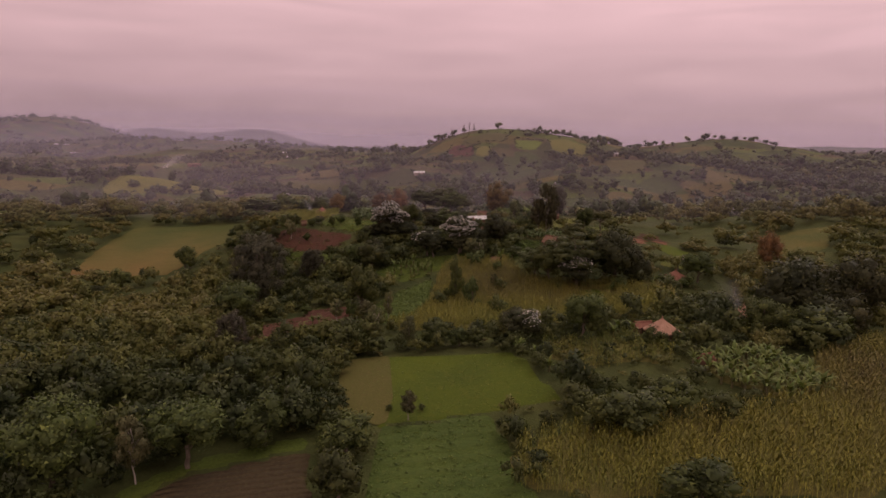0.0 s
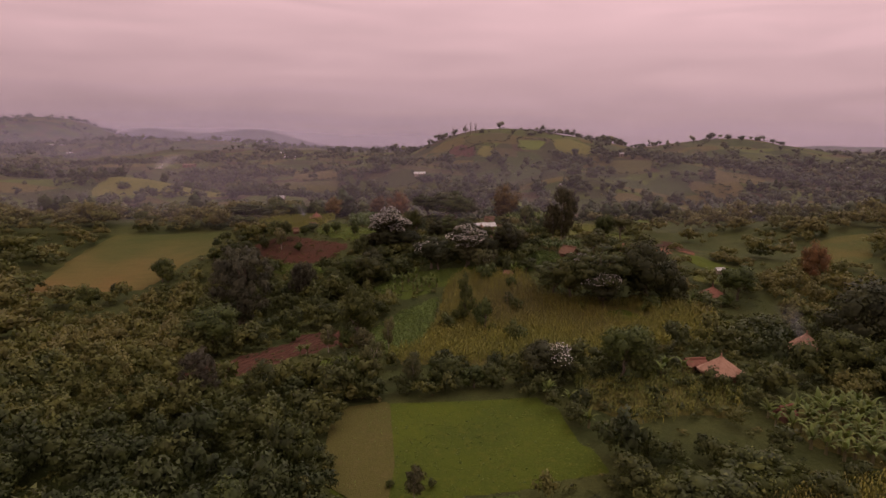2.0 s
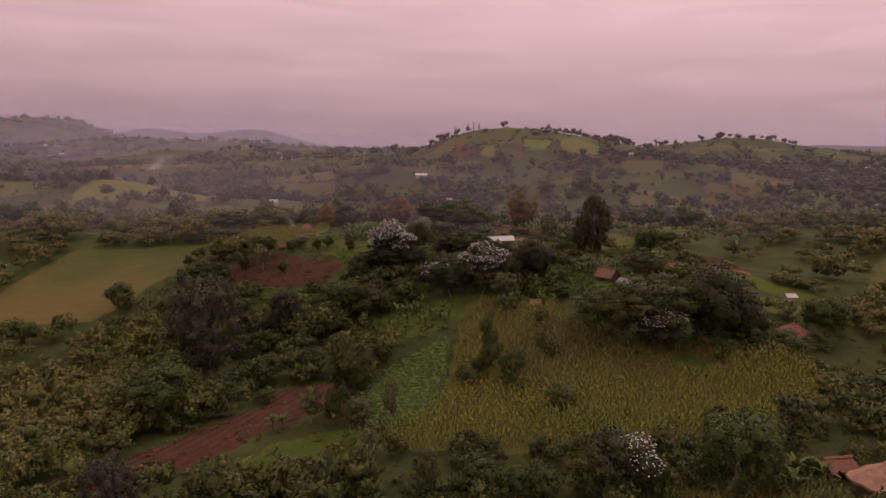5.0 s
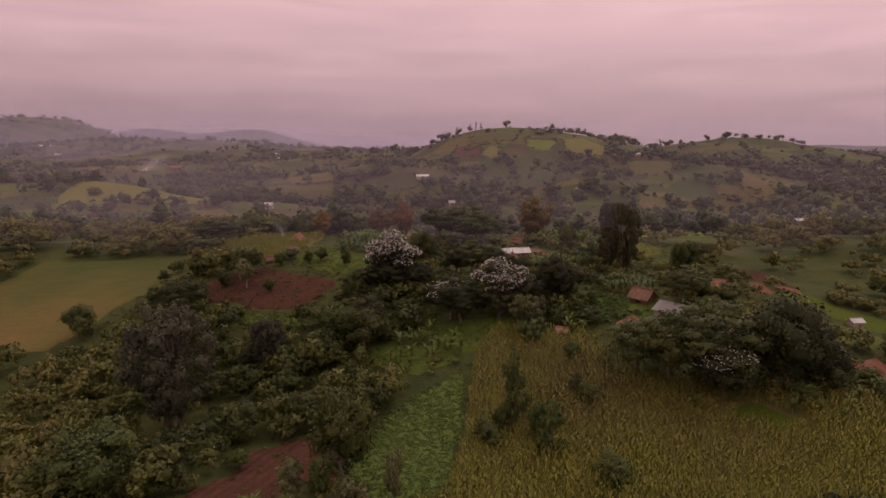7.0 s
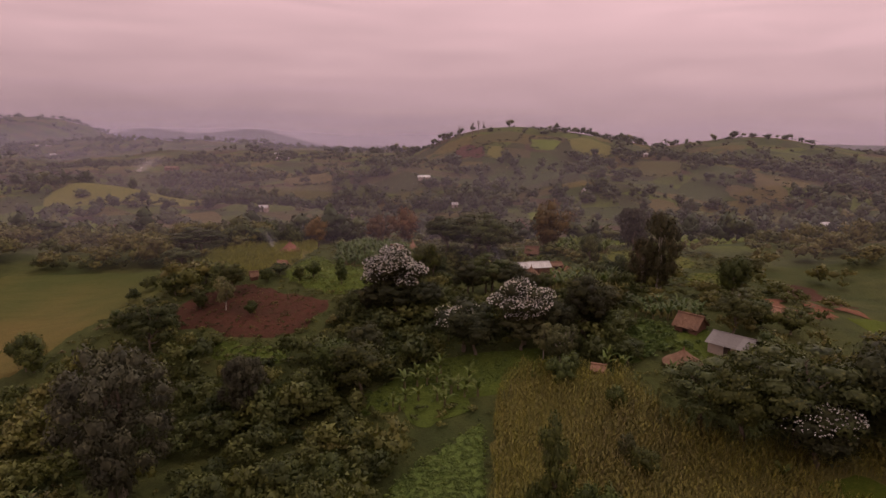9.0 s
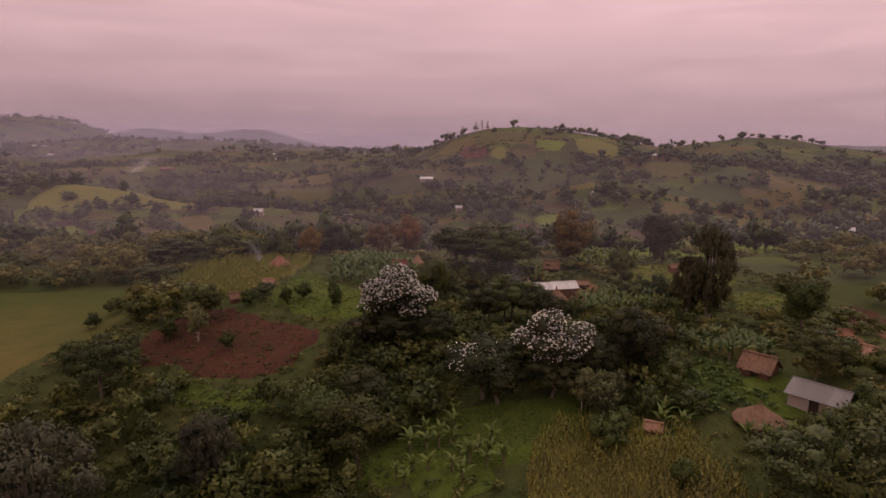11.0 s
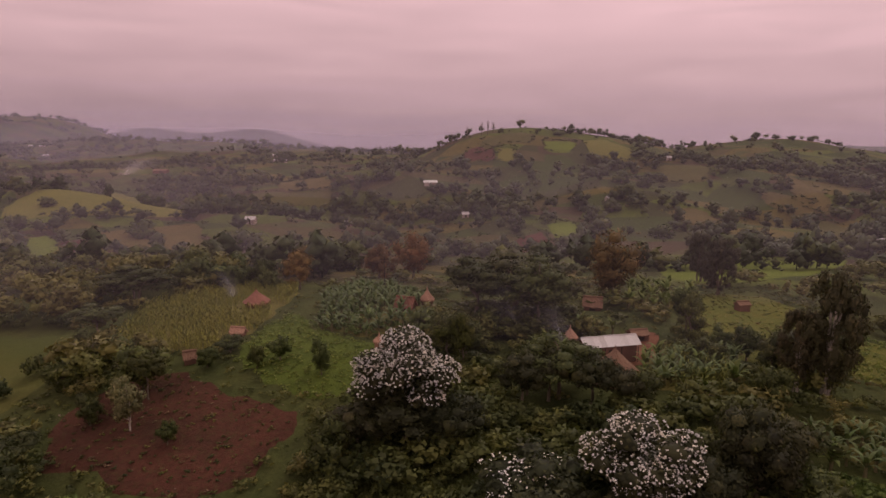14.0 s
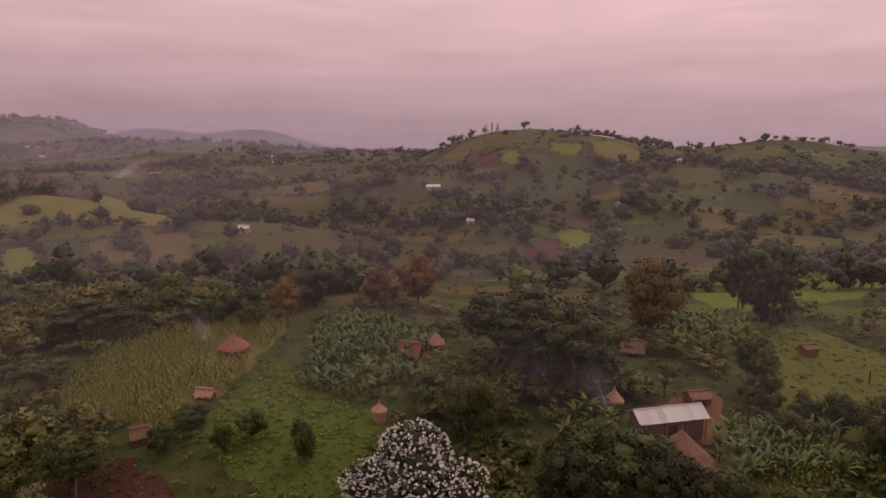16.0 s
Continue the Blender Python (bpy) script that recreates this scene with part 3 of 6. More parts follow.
BROAD_5 = (
    (8.6, 147, 6.5, 7), (15.4, 150.5, 7, 7), (-14, 157.8, 6, 9), (-9.6, 157, 6, 7), (-18.4, 157, 5, 7), (-16.3, 102.1, 4.6, 2.4),
    (-25.9, 109.3, 2.6, 2.4), (-27.5, 116.5, 4.5, 5), (-22, 119.5, 4.8, 5.5), (-17, 120, 5, 5), (-4, 187, 4, 7), (1.5, 184, 4, 7),
    (-1, 190, 4.5, 7), (4.4, 188.5, 4, 6), (27, 135.4, 3.6, 4.4), (30.4, 136.4, 4.2, 5), (33, 138.4, 4, 4.4), (40, 146, 4, 5),
    (36, 148, 5, 6), (-0.2, 111.3, 3, 3.4), (10.2, 103, 3.2, 3.6), (35.5, 117.8, 3.4, 4),
)
BROAD_6 = (
    (40, 119.5, 4, 5), (46, 118, 3.6, 4.6), (47.2, 123.8, 2.8, 4.4), (51.6, 123.6, 2.6, 4.6), (11.8, 119.6, 3.4, 3.2), (12.3, 130.6, 3.6, 3),
    (16, 145.2, 4, 5.2), (17.5, 147.8, 4, 5), (33.5, 136, 5, 5),
)
BROAD = BROAD_1 + BROAD_2 + BROAD_3 + BROAD_4 + BROAD_5 + BROAD_6
DOME = (
    (35.9, 122, 12.6, 12.8), (40.5, 122.6, 9.0, 8.0), (55.1, 90.9, 13.6, 14.8), (67.8, 95.7, 13.5, 12.2), (61, 88.5, 8, 9),
)
BUSHY = (
    (18.9, 57, 5.4, 8.4), (14.6, 60.5, 3.6, 5), (24.2, 59.6, 4.2, 6),
    (28.4, 133.6, 3.0, 4.4), (31.2, 134.6, 3.6, 4.6), (26.4, 132.6, 2.4, 3.4), (33.4, 137, 4, 4.4),
    (-6, 62.9, 0.9, 1.0), (-2.4, 62.9, 0.9, 1.0), (7.2, 136.6, 4.6, 4.4), (8.8, 138, 3.6, 3.4),
)
SLIM = (
    (-3.8, 60.6, 3.1, 2.3), (-10.1, 84.9, 5.9, 3.3), (-5.1, 84.6, 4.6, 3), (-9.5, 100.6, 5.2, 2.4), (-12.6, 97.4, 4.5, 4.2), (10.6, 121.5, 3.3, 2.2),
    (-27.1, 48.2, 5.9, 3.6), (-41.5, 161.6, 5.2, 4.2),
    (-18.9, 102.3, 4, 3.4), (8.1, 141.2, 5, 4.4), (6.3, 143.4, 4.6, 3.4), (9.6, 143, 4.2, 3.2),
)
FLOWER = (
    (11.5, 84.6, 5.4, 8), (-4, 147.1, 7.5, 10.1), (27.4, 119.5, 7.3, 9.9),
)
FEATHER = (
    (-38.3, 122.2, 14, 11.8), (-29.9, 134.8, 7.4, 5.6), (-29.2, 79.7, 6.7, 4.8), (-30.6, 135.4, 6.7, 5.4), (41.6, 218.2, 10.3, 7.6), (45.8, 236.6, 10, 6.4),
)
ACACIA = (
    (45.2, 170.8, 6.4, 7.4),    (27.5, 122.7, 9.8, 12.8), (20.2, 127, 6.8, 9.2), (-50.2, 66.7, 4.7, 5.7), (-47.8, 149.2, 8.4, 8), (0.4, 195.4, 9.4, 19.1),
    (-49.4, 154.5, 5.1, 7), (31.9, 145.1, 5.9, 6.5), (-63.7, 207.9, 6.2, 12.4), (-5.8, 191.2, 9.6, 11), (2.3, 187.4, 9.7, 10.7), (-65.9, 209.8, 6.2, 7.3),
    (-42.1, 166.9, 5.7, 4.4), (1.4, 166.5, 6.2, 9.1), (-1.8, 167.4, 5.6, 5.1), (-59.7, 188.2, 4.6, 7.3),
)
ORANGE = (
    (76, 137.3, 10.1, 6.5), (19, 210.3, 12.6, 10.9), (-24, 229, 8.5, 9), (-41.4, 234, 7.3, 9), (-37.7, 215.8, 7.6, 6.9), (-17.8, 240.7, 11.5, 10.4),
)
BLOOM = (
    (-14, 159.4, 10.8, 11.6),
)
HALF_BLOOM = (
    (4.2, 147.6, 9.0, 10.8),
)
TALL = (
    (29.2, 165.9, 12.4, 6.4), (26.8, 167.1, 8.4, 4.6),
)
CONE = (
    (2.4, 114.8, 9.5, 4.6), (5.5, 108.9, 6, 4.0),
    (24.4, 134.6, 3.6, 2.2),
    (21.9, 183.4, 6.5, 5), (-68.9, 250.2, 6.6, 6.2),
)
RIDGE_1 = (
    (41, 669, 5.2, 6), (93, 664, 4.5, 9), (104, 671, 6, 7.5), (116, 676, 5.2, 6.8), (150, 690, 6, 6), (159, 694, 5.2, 4.5),
    (172, 690, 4.5, 6), (185, 692, 5.2, 6), (196, 700, 6.8, 6), (267, 830, 7.5, 7.5), (290, 850, 6.8, 7.5), (312, 862, 9.8, 5.2),
    (378, 824, 6.8, 9), (392, 815, 6, 8.2), (408, 806, 6, 7.5), (-190, 462, 10, 10), (-182, 464, 9, 9), (-172, 462, 7, 8),
    (-198, 440, 9, 5), (-236, 425, 7, 8), (-205, 398, 6, 8), (-94, 351, 10, 15),
)
RIDGE_2 = (
    (-101, 350, 8, 12), (-58, 491, 12, 9), (-73, 499, 11, 11), (-17, 465, 9, 8), (107, 507, 10, 14), (147, 546, 9, 9),
    (217, 515, 9, 7), (94, 353, 9, 10), (87, 458, 9, 12), (89, 380, 9, 11), (-139, 358, 9, 11), (-60, 513, 9, 12),
    (120, 500, 9, 10), (230, 470, 8, 12), (180, 480, 9, 12), (150, 440, 8, 12),
)
RIDGE = RIDGE_1 + RIDGE_2


# ---- mesh helpers ----
def part(name, bm, material, parent=None, label="", smooth=False):
    """One mesh object from a bmesh, under a thing or a part."""
    me = bpy.data.meshes.new(name)
    bm.to_mesh(me)
    bm.free()
    me.materials.append(material)
    if smooth:
        me.shade_smooth()
    ob = new(name, me)
    ob.parent = parent
    return tagged(ob, label)


def raw(name, verts, faces, material, tint=None, normals=None):
    """A mesh from arrays of corners and of faces with one number of corners; normals: one a corner, for soft crowns."""
    verts, faces = np.asarray(verts, np.float32), np.asarray(faces, np.int32)
    me = bpy.data.meshes.new(name)
    me.vertices.add(len(verts))
    me.vertices.foreach_set("co", verts.ravel())
    n, k = faces.shape
    me.loops.add(n * k)
    me.loops.foreach_set("vertex_index", faces.ravel())
    me.polygons.add(n)
    me.polygons.foreach_set("loop_start", np.arange(0, n * k, k, dtype=np.int32))
    if tint is not None:
        me.attributes.new("tint", "FLOAT", "POINT").data.foreach_set("value", np.asarray(tint, np.float32))
    me.update(calc_edges=True)
    me.validate()
    me.materials.append(material)
    if normals is not None:
        me.shade_smooth()
        me.normals_split_custom_set_from_vertices(np.asarray(normals, np.float32))
    return me


def thing(name, x, y, label, category, group="", turn=0.0, sink=0.0):
    """An Empty at the base of a thing, on the ground."""
    ob = new(name)
    ob.empty_display_size = 0.3
    ob.matrix_basis = pose(x, y, float(ground_height(x, y)) - sink, 0, 0, turn)
    return tagged(ob, label, category, group)


def inside(px, py, poly):
    """Which of the points lie in the polygon."""
    hit = np.zeros(len(px), bool)
    n = len(poly)
    for i in range(n):
        (x0, y0), (x1, y1) = poly[i], poly[(i + 1) % n]
        if y0 == y1:
            continue
        hit ^= ((y0 > py) != (y1 > py)) & (px < (x1 - x0) * (py - y0) / (y1 - y0) + x0)
    return hit


def rounded(poly, rounds=2, cut=0.2):
    """The outline with its corners cut, as worn field edges are."""
    for _ in range(rounds):
        out = []
        for (x0, y0), (x1, y1) in zip(poly, poly[1:] + poly[:1]):
            out += [(x0 * (1 - cut) + x1 * cut, y0 * (1 - cut) + y1 * cut), (x0 * cut + x1 * (1 - cut), y0 * cut + y1 * (1 - cut))]
        poly = out
    return poly


# ---- the ground ----
def steps(stops):
    """Grid lines: (start, step) pairs, and the end."""
    out = []
    for (a, s), (b, _) in zip(stops, stops[1:]):
        out += list(np.arange(a, b - 1e-6, s))
    return np.array(out + [stops[-1][0]])


gx = steps(((-4500, 250), (-2000, 50), (-900, 20), (-330, 8), (-130, 3.0), (130, 8), (458, 20), (1058, 50), (2800, 170), (4500, 0)))
gy = steps(((-700, 60), (-40, 5), (20, 3.0), (260, 5), (500, 8), (924, 20), (1400, 30), (2600, 70), (5400, 0)))
gX, gY = np.meshgrid(gx, gy)
g_idx = np.arange(gX.size).reshape(gX.shape)
g_faces = np.stack([g_idx[:-1, :-1], g_idx[:-1, 1:], g_idx[1:, 1:], g_idx[1:, :-1]], -1).reshape(-1, 4)
g_me = raw("ground", np.stack([gX, gY, ground_height(gX, gY)], -1).reshape(-1, 3), g_faces, M_COUNTRY)
g_me.shade_smooth()
tagged(new("ground", g_me), "rolling green hill country of small plots and rough grass", "ground", "", "structure")

# ---- fields ----
COVER = {
    "grass_field": (M_GRASS, "short bright green grass field with straight edges"), "tan_strip": (M_TAN, "dry tan strip of mown grass beside the green field"),
    "clover_field": (M_CLOVER, "dark green low clover field in faint rows"), "maize_near": (M_BED, "brown earth under ripening maize"),
    "garden_near": (M_BED, "weedy garden plot beside the thatched house"), "banana_near": (M_BED, "brown earth under a banana patch"),
    "maize_mid": (M_BED, "brown earth under yellowing maize"), "bean_strip": (M_BEAN, "bright green strip of low beans"), "low_green": (M_MEADOW, "small green plot at the field's edge"),
    "red_strip": (M_RED, "narrow tilled strip of red earth"), "ploughed": (M_PLOUGH, "ploughed dark red field with pale stones"), "tan_left": (M_GRAZED, "large pale grazed pasture on the slope"),
    "meadow_left": (M_MEADOW, "green rough meadow below the ploughed field"), "clearing": (M_MEADOW, "green grass clearing among the trees"), "clearing2": (M_MEADOW, "shaded green grass clearing"),
    "garden": (M_MEADOW, "bright green weedy garden with scattered shrubs"), "maize_left": (M_BED, "brown earth under dry maize on the ridge"), "enset": (M_BED, "dark earth under false banana plants"),
    "meadow_right": (M_SHOULDER, "smooth green meadow on the ridge's shoulder"), "strip_right2": (M_GRASS, "light green sloping field strip"), "red_bank": (M_BANK, "bare orange-red earth bank"),
    "far_right": (M_PASTURE, "pale green field in the side valley"), "grass_strip": (M_MEADOW, "bright green grass baulk along the tilled plot"), "dark_soil": (M_DARKSOIL, "tilled dark brown plot"), "yard": (M_BANK, "swept red earth yard round the house"),
    "yard2": (M_MEADOW, "weedy green yard between the huts"), "cabbage": (M_CLOVER, "leafy green vegetable garden"), "corn_right": (M_BED, "earth under tall green maize"),
    "bananas_ridge": (M_BED, "earth under a banana row on the ridge"), "bananas_c": (M_MEADOW, "grass under young banana plants"), "bananas_r": (M_BED, "earth under bananas by the huts"),
    "valley1": (M_BRIGHT, "bright green field on the valley's side"), "valley2": (M_FAROCHRE, "pale stubble field"), "valley3": (M_BRIGHT, "green field in the valley"),
    "valley4": (M_RED, "brown tilled plot in the valley"), "valley5": (M_FAROCHRE, "ochre field in the valley"), "ridge_field": (M_SUNNY, "yellow-green field on a low ridge"),
    "valley6": (M_FARGREEN, "green plot on the far slope"), "valley7": (M_FAROCHRE, "ochre plot on the far slope"), "hill1": (M_FARGREEN, "green plot on the hill"), "hill2": (M_SUNNY, "yellow plot on the hill"),
    "hill3": (M_SUNNY, "ochre plot on the hill's shoulder"), "hill4": (M_FARGREEN, "green plot on the far slope"), "hill5": (M_FAROCHRE, "pale green slope"), "hill6": (M_FAROCHRE, "bare tan plot on the far slope"),
    "hill7": (M_FAROCHRE, "ochre plot on the far slope"), "hill8": (M_RED, "brown tilled plot on the hill's flank"), "hill9": (M_BRIGHT, "green plot below the hilltop"), "valley8": (M_FARGREEN, "green slope"),
    "plot1": (M_BRIGHT, "green slope in the valley"), "plot2": (M_RED, "reddish tilled plot in the valley"), "plot3": (M_FARGREEN, "grey-green slope in the valley"), "bank_dark": (M_PLOUGH, "dark red tilled slope above the bank"),
    "strip_low": (M_SHOULDER, "sloping worn pasture below the light green strip"), "slope_right": (M_SHOULDER, "bright yellow-green weedy slope"), "open_right": (M_SHOULDER, "open worn meadow on the ridge"), "bank_orange": (M_BANK, "bare orange earth scrape beside the huts"), "baulk": (M_GRASS, "bright green grass baulk beside the maize"), "bank_strip": (M_BANK, "strip of bare orange earth"), "bananas_h": (M_BED, "earth under bananas beside the house"), "valley10": (M_BRIGHT, "green plot by the stream"),
}


def field(key, lift):
    neat = key in ("grass_field", "tan_strip", "clover_field", "bean_strip", "dark_soil", "grass_strip", "tan_left", "strip_right2", "strip_low")
    poly = rounded(list(FIELDS[key]), 3, 0.07 if neat else 0.1 if key == "ploughed" or min(p[1] for p in FIELDS[key]) > 240 else 0.2)
    far = min(p[1] for p in poly) > 240
    on_top = key in ("tan_strip", "baulk", "clearing2", "yard", "yard2", "bananas_c", "plot2", "bank_strip", "bananas_h", "red_bank")
    cell = 6.0 if far else 1.6
    rag = 0.1 if neat else 1.6 if far else 0.8
    bm = bmesh.new()
    bm.faces.new([bm.verts.new((x + rag * math.sin(0.9 * x + 0.7 * y), y + rag * math.cos(0.8 * y - 0.6 * x), 0)) for x, y in poly])
    bm.normal_update()
    for axis in (0, 1):
        lo, hi = min(p[axis] for p in poly), max(p[axis] for p in poly)
        for v in np.arange(math.ceil(lo / cell) * cell, hi, cell):
            co, no = [0, 0, 0], [0, 0, 0]
            co[axis], no[axis] = float(v), 1
            bmesh.ops.bisect_plane(bm, geom=bm.verts[:] + bm.edges[:] + bm.faces[:], plane_co=co, plane_no=no)
    for v in bm.verts:
        v.co.z = float(ground_height(v.co.x, v.co.y)) + (-0.06 if v.is_boundary and not on_top else lift)
    if bm.faces and sum(f.normal.z for f in bm.faces) < 0:
        bmesh.ops.reverse_faces(bm, faces=bm.faces[:])
    mat, label = COVER[key]
    tagged(part("field", bm, mat, None, label, True), "", "field", "", "structure")


for i, key in enumerate(COVER):
    field(key, (0.35 if min(p[1] for p in FIELDS[key]) > 240 else 0.07) + 0.004 * (i % 7) + (0.03 if key in ("tan_strip", "red_bank", "yard", "yard2", "plot2", "bank_strip", "baulk") else 0))


# ---- plants ----
rng = np.random.default_rng(7)


def solid(kind):
    """Corners and faces of a small rounded solid, one in radius."""
    bm = bmesh.new()
    if kind == "fine":
        bmesh.ops.create_icosphere(bm, subdivisions=1, radius=1.0)
        v, f = [tuple(q.co) for q in bm.verts], [[q.index for q in p.verts] for p in bm.faces]
    else:
        v = [(1, 0, 0), (0, 1, 0), (-1, 0, 0), (0, -1, 0), (0, 0, 1), (0, 0, -1)]
        f = [(0, 1, 4), (1, 2, 4), (2, 3, 4), (3, 0, 4), (1, 0, 5), (2, 1, 5), (3, 2, 5), (0, 3, 5)]
    bm.free()
    return np.array(v, float), np.array(f)


SOLID = {"fine": solid("fine"), "coarse": solid("coarse")}


def sprays(centres, sizes, count, leaf_size, up=0.25, droop=0.0, r=rng, core=0.6, grain="fine"):
    """Leaf sprays, small pointed blades over the skins of dense twiggy lumps: corners, faces and soft normals."""
    centres, sizes = np.asarray(centres, float), np.asarray(sizes, float)
    n = len(centres)
    d = r.normal(size=(n, count, 3))
    d[..., 2] += up
    d /= np.linalg.norm(d, axis=-1, keepdims=True)
    p = centres[:, None] + d * sizes[:, None] * (0.62 + 0.55 * r.random((n, count, 1)))
    p, d = p.reshape(-1, 3), d.reshape(-1, 3)
    a = np.cross(d, r.normal(size=d.shape))
    a /= np.linalg.norm(a, axis=1, keepdims=True)
    b = np.cross(d, a) + 0.5 * d * r.normal(size=(len(d), 1))
    b[:, 2] -= droop
    s = leaf_size * (0.6 + 0.8 * r.random((len(p), 1)))
    v = np.stack([p - a * s * 0.6 - b * s * 0.3, p + a * s * 0.6 - b * s * 0.3, p + b * s * 0.95 + d * s * 0.3], 1)
    flat = np.cross(v[:, 1] - v[:, 0], v[:, 2] - v[:, 0])
    flat /= np.linalg.norm(flat, axis=1, keepdims=True) + 1e-9
    heart = centres.mean(axis=0) - (0, 0, 0.5 * centres[:, 2].std())
    out = p - heart
    out /= np.linalg.norm(out, axis=1, keepdims=True) + 1e-9
    nm = 0.3 * d + 0.42 * out + 0.7 * flat
    nm = np.repeat(nm / np.linalg.norm(nm, axis=1, keepdims=True), 3, axis=0)
    v = v.reshape(-1, 3)
    f = np.arange(len(v)).reshape(-1, 3)
    if core:
        cv, cf = SOLID[grain]
        lump = centres[:, None] + cv * sizes[:, None] * core * (1 + 0.16 * r.normal(size=(n, len(cv), 1)))
        f = np.concatenate([f, (cf[None] + (np.arange(n) * len(cv))[:, None, None] + len(v)).reshape(-1, 3)])
        v = np.concatenate([v, lump.reshape(-1, 3)])
        out = lump - heart
        out = 0.5 * cv + 0.6 * out / (np.linalg.norm(out, axis=-1, keepdims=True) + 1e-9)
        nm = np.concatenate([nm, (out / (np.linalg.norm(out, axis=-1, keepdims=True) + 1e-9)).reshape(-1, 3)])
    return v, f, nm


def limb(bm, a, b, r0, r1, sides=6, bends=3, wander=0.05):
    """A tapered, slightly crooked limb from a to b."""
    a, b = Vector(a), Vector(b)
    axis = (b - a).normalized()
    u = axis.orthogonal().normalized()
    w = axis.cross(u)
    rings = []
    for k in range(bends + 1):
        s = k / bends
        c = a.lerp(b, s) + (u * rng.normal() + w * rng.normal()) * wander * (b - a).length * (0 < k < bends)
        rad = r0 + (r1 - r0) * s
        rings.append([bm.verts.new(c + (u * math.cos(q) + w * math.sin(q)) * rad) for q in np.arange(sides) * 2 * math.pi / sides])
    for p, q in zip(rings, rings[1:]):
        for k in range(sides):
            bm.faces.new((p[k], p[(k + 1) % sides], q[(k + 1) % sides], q[k]))
    bm.faces.new(rings[-1])


def crown_lumps(kind, r):
    """Lump centres and sizes of a crown one high and one wide, by the habit of the tree."""
    c, s = [], []
    if kind == "broad":
        for _ in range(34):
            d = r.normal(size=3)
            d /= np.linalg.norm(d)
            q = r.random() ** 0.4
            c.append((0.34 * d[0] * q, 0.34 * d[1] * q, 0.60 + 0.27 * d[2] * q))
            s.append((0.13, 0.13, 0.105) * (0.8 + 0.5 * r.random(3)))
    elif kind == "low":
        for _ in range(26):
            d = r.normal(size=3)
            d /= np.linalg.norm(d)
            q = r.random() ** 0.4
            c.append((0.36 * d[0] * q, 0.36 * d[1] * q, 0.48 + 0.36 * d[2] * q))
            s.append((0.15, 0.15, 0.13) * (0.65 + 0.7 * r.random(3)))
    elif kind == "acacia":
        for _ in range(30):
            t, q = r.random() * 6.283, r.random() ** 0.5
            tier = r.choice((0.66, 0.78, 0.88))
            c.append((0.40 * q * math.cos(t), 0.40 * q * math.sin(t), tier + 0.05 * r.normal() - 0.14 * q * q))
            s.append((0.13, 0.13, 0.06) * (0.8 + 0.5 * r.random(3)))
    elif kind == "feather":
        for _ in range(84):
            z = 0.14 + 0.82 * r.random() ** 0.85
            w = 0.44 * math.sqrt(max(0.05, 1 - ((z - 0.55) / 0.46) ** 2)) * (0.7 + 0.3 * min(1, (z - 0.1) / 0.3))
            t, q = r.random() * 6.283, r.random() ** 0.45
            c.append((w * q * math.cos(t), w * q * math.sin(t), z))
            s.append((0.085, 0.085, 0.08) * (0.6 + 0.7 * r.random(3)))
    elif kind == "cone":
        for _ in range(34):
            z = 0.12 + 0.85 * r.random() ** 1.3
            w = 0.44 * (1.05 - z) ** 0.75
            t, q = r.random() * 6.283, r.random() ** 0.4
            c.append((w * q * math.cos(t), w * q * math.sin(t), z))
            s.append((0.11, 0.11, 0.085) * (0.7 + 0.6 * r.random(3)))
    else:  # slim and tall: loose balls up a visible stem
        for _ in range(24):
            z = 0.34 + 0.62 * r.random()
            w = 0.34 * math.sin((z - 0.25) / 0.8 * 3.1416) ** 0.6
            t, q = r.random() * 6.283, r.random() ** 0.5
            c.append((w * q * math.cos(t), w * q * math.sin(t), z))
            s.append((0.13, 0.13, 0.085) * (0.7 + 0.6 * r.random(3)))
    return np.array(c), np.array(s)


HABIT = {  # habit of the crown, leaf material, bark, sprays a lump, spray size, droop
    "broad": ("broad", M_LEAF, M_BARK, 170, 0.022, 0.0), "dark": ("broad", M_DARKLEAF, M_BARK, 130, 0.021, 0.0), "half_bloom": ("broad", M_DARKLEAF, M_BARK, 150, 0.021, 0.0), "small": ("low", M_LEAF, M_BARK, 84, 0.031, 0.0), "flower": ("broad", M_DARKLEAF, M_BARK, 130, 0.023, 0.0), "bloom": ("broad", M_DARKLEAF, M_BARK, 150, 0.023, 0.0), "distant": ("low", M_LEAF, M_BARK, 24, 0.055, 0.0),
    "dome": ("low", M_DARKLEAF, M_BARK, 200, 0.021, 0.0), "acacia": ("acacia", M_ACACIA, M_BARK, 150, 0.022, 0.0), "feather": ("feather", M_FEATHER, M_BARK, 170, 0.0165, 0.35), "cone": ("cone", M_LEAF, M_BARK, 130, 0.027, 0.3),
    "slim": ("slim", M_SLIM, M_PALEBARK, 110, 0.033, 0.2), "tall": ("feather", M_TALL, M_PALEBARK, 120, 0.021, 0.25), "orange": ("low", M_ORANGE, M_BARK, 150, 0.024, 0.2),
}
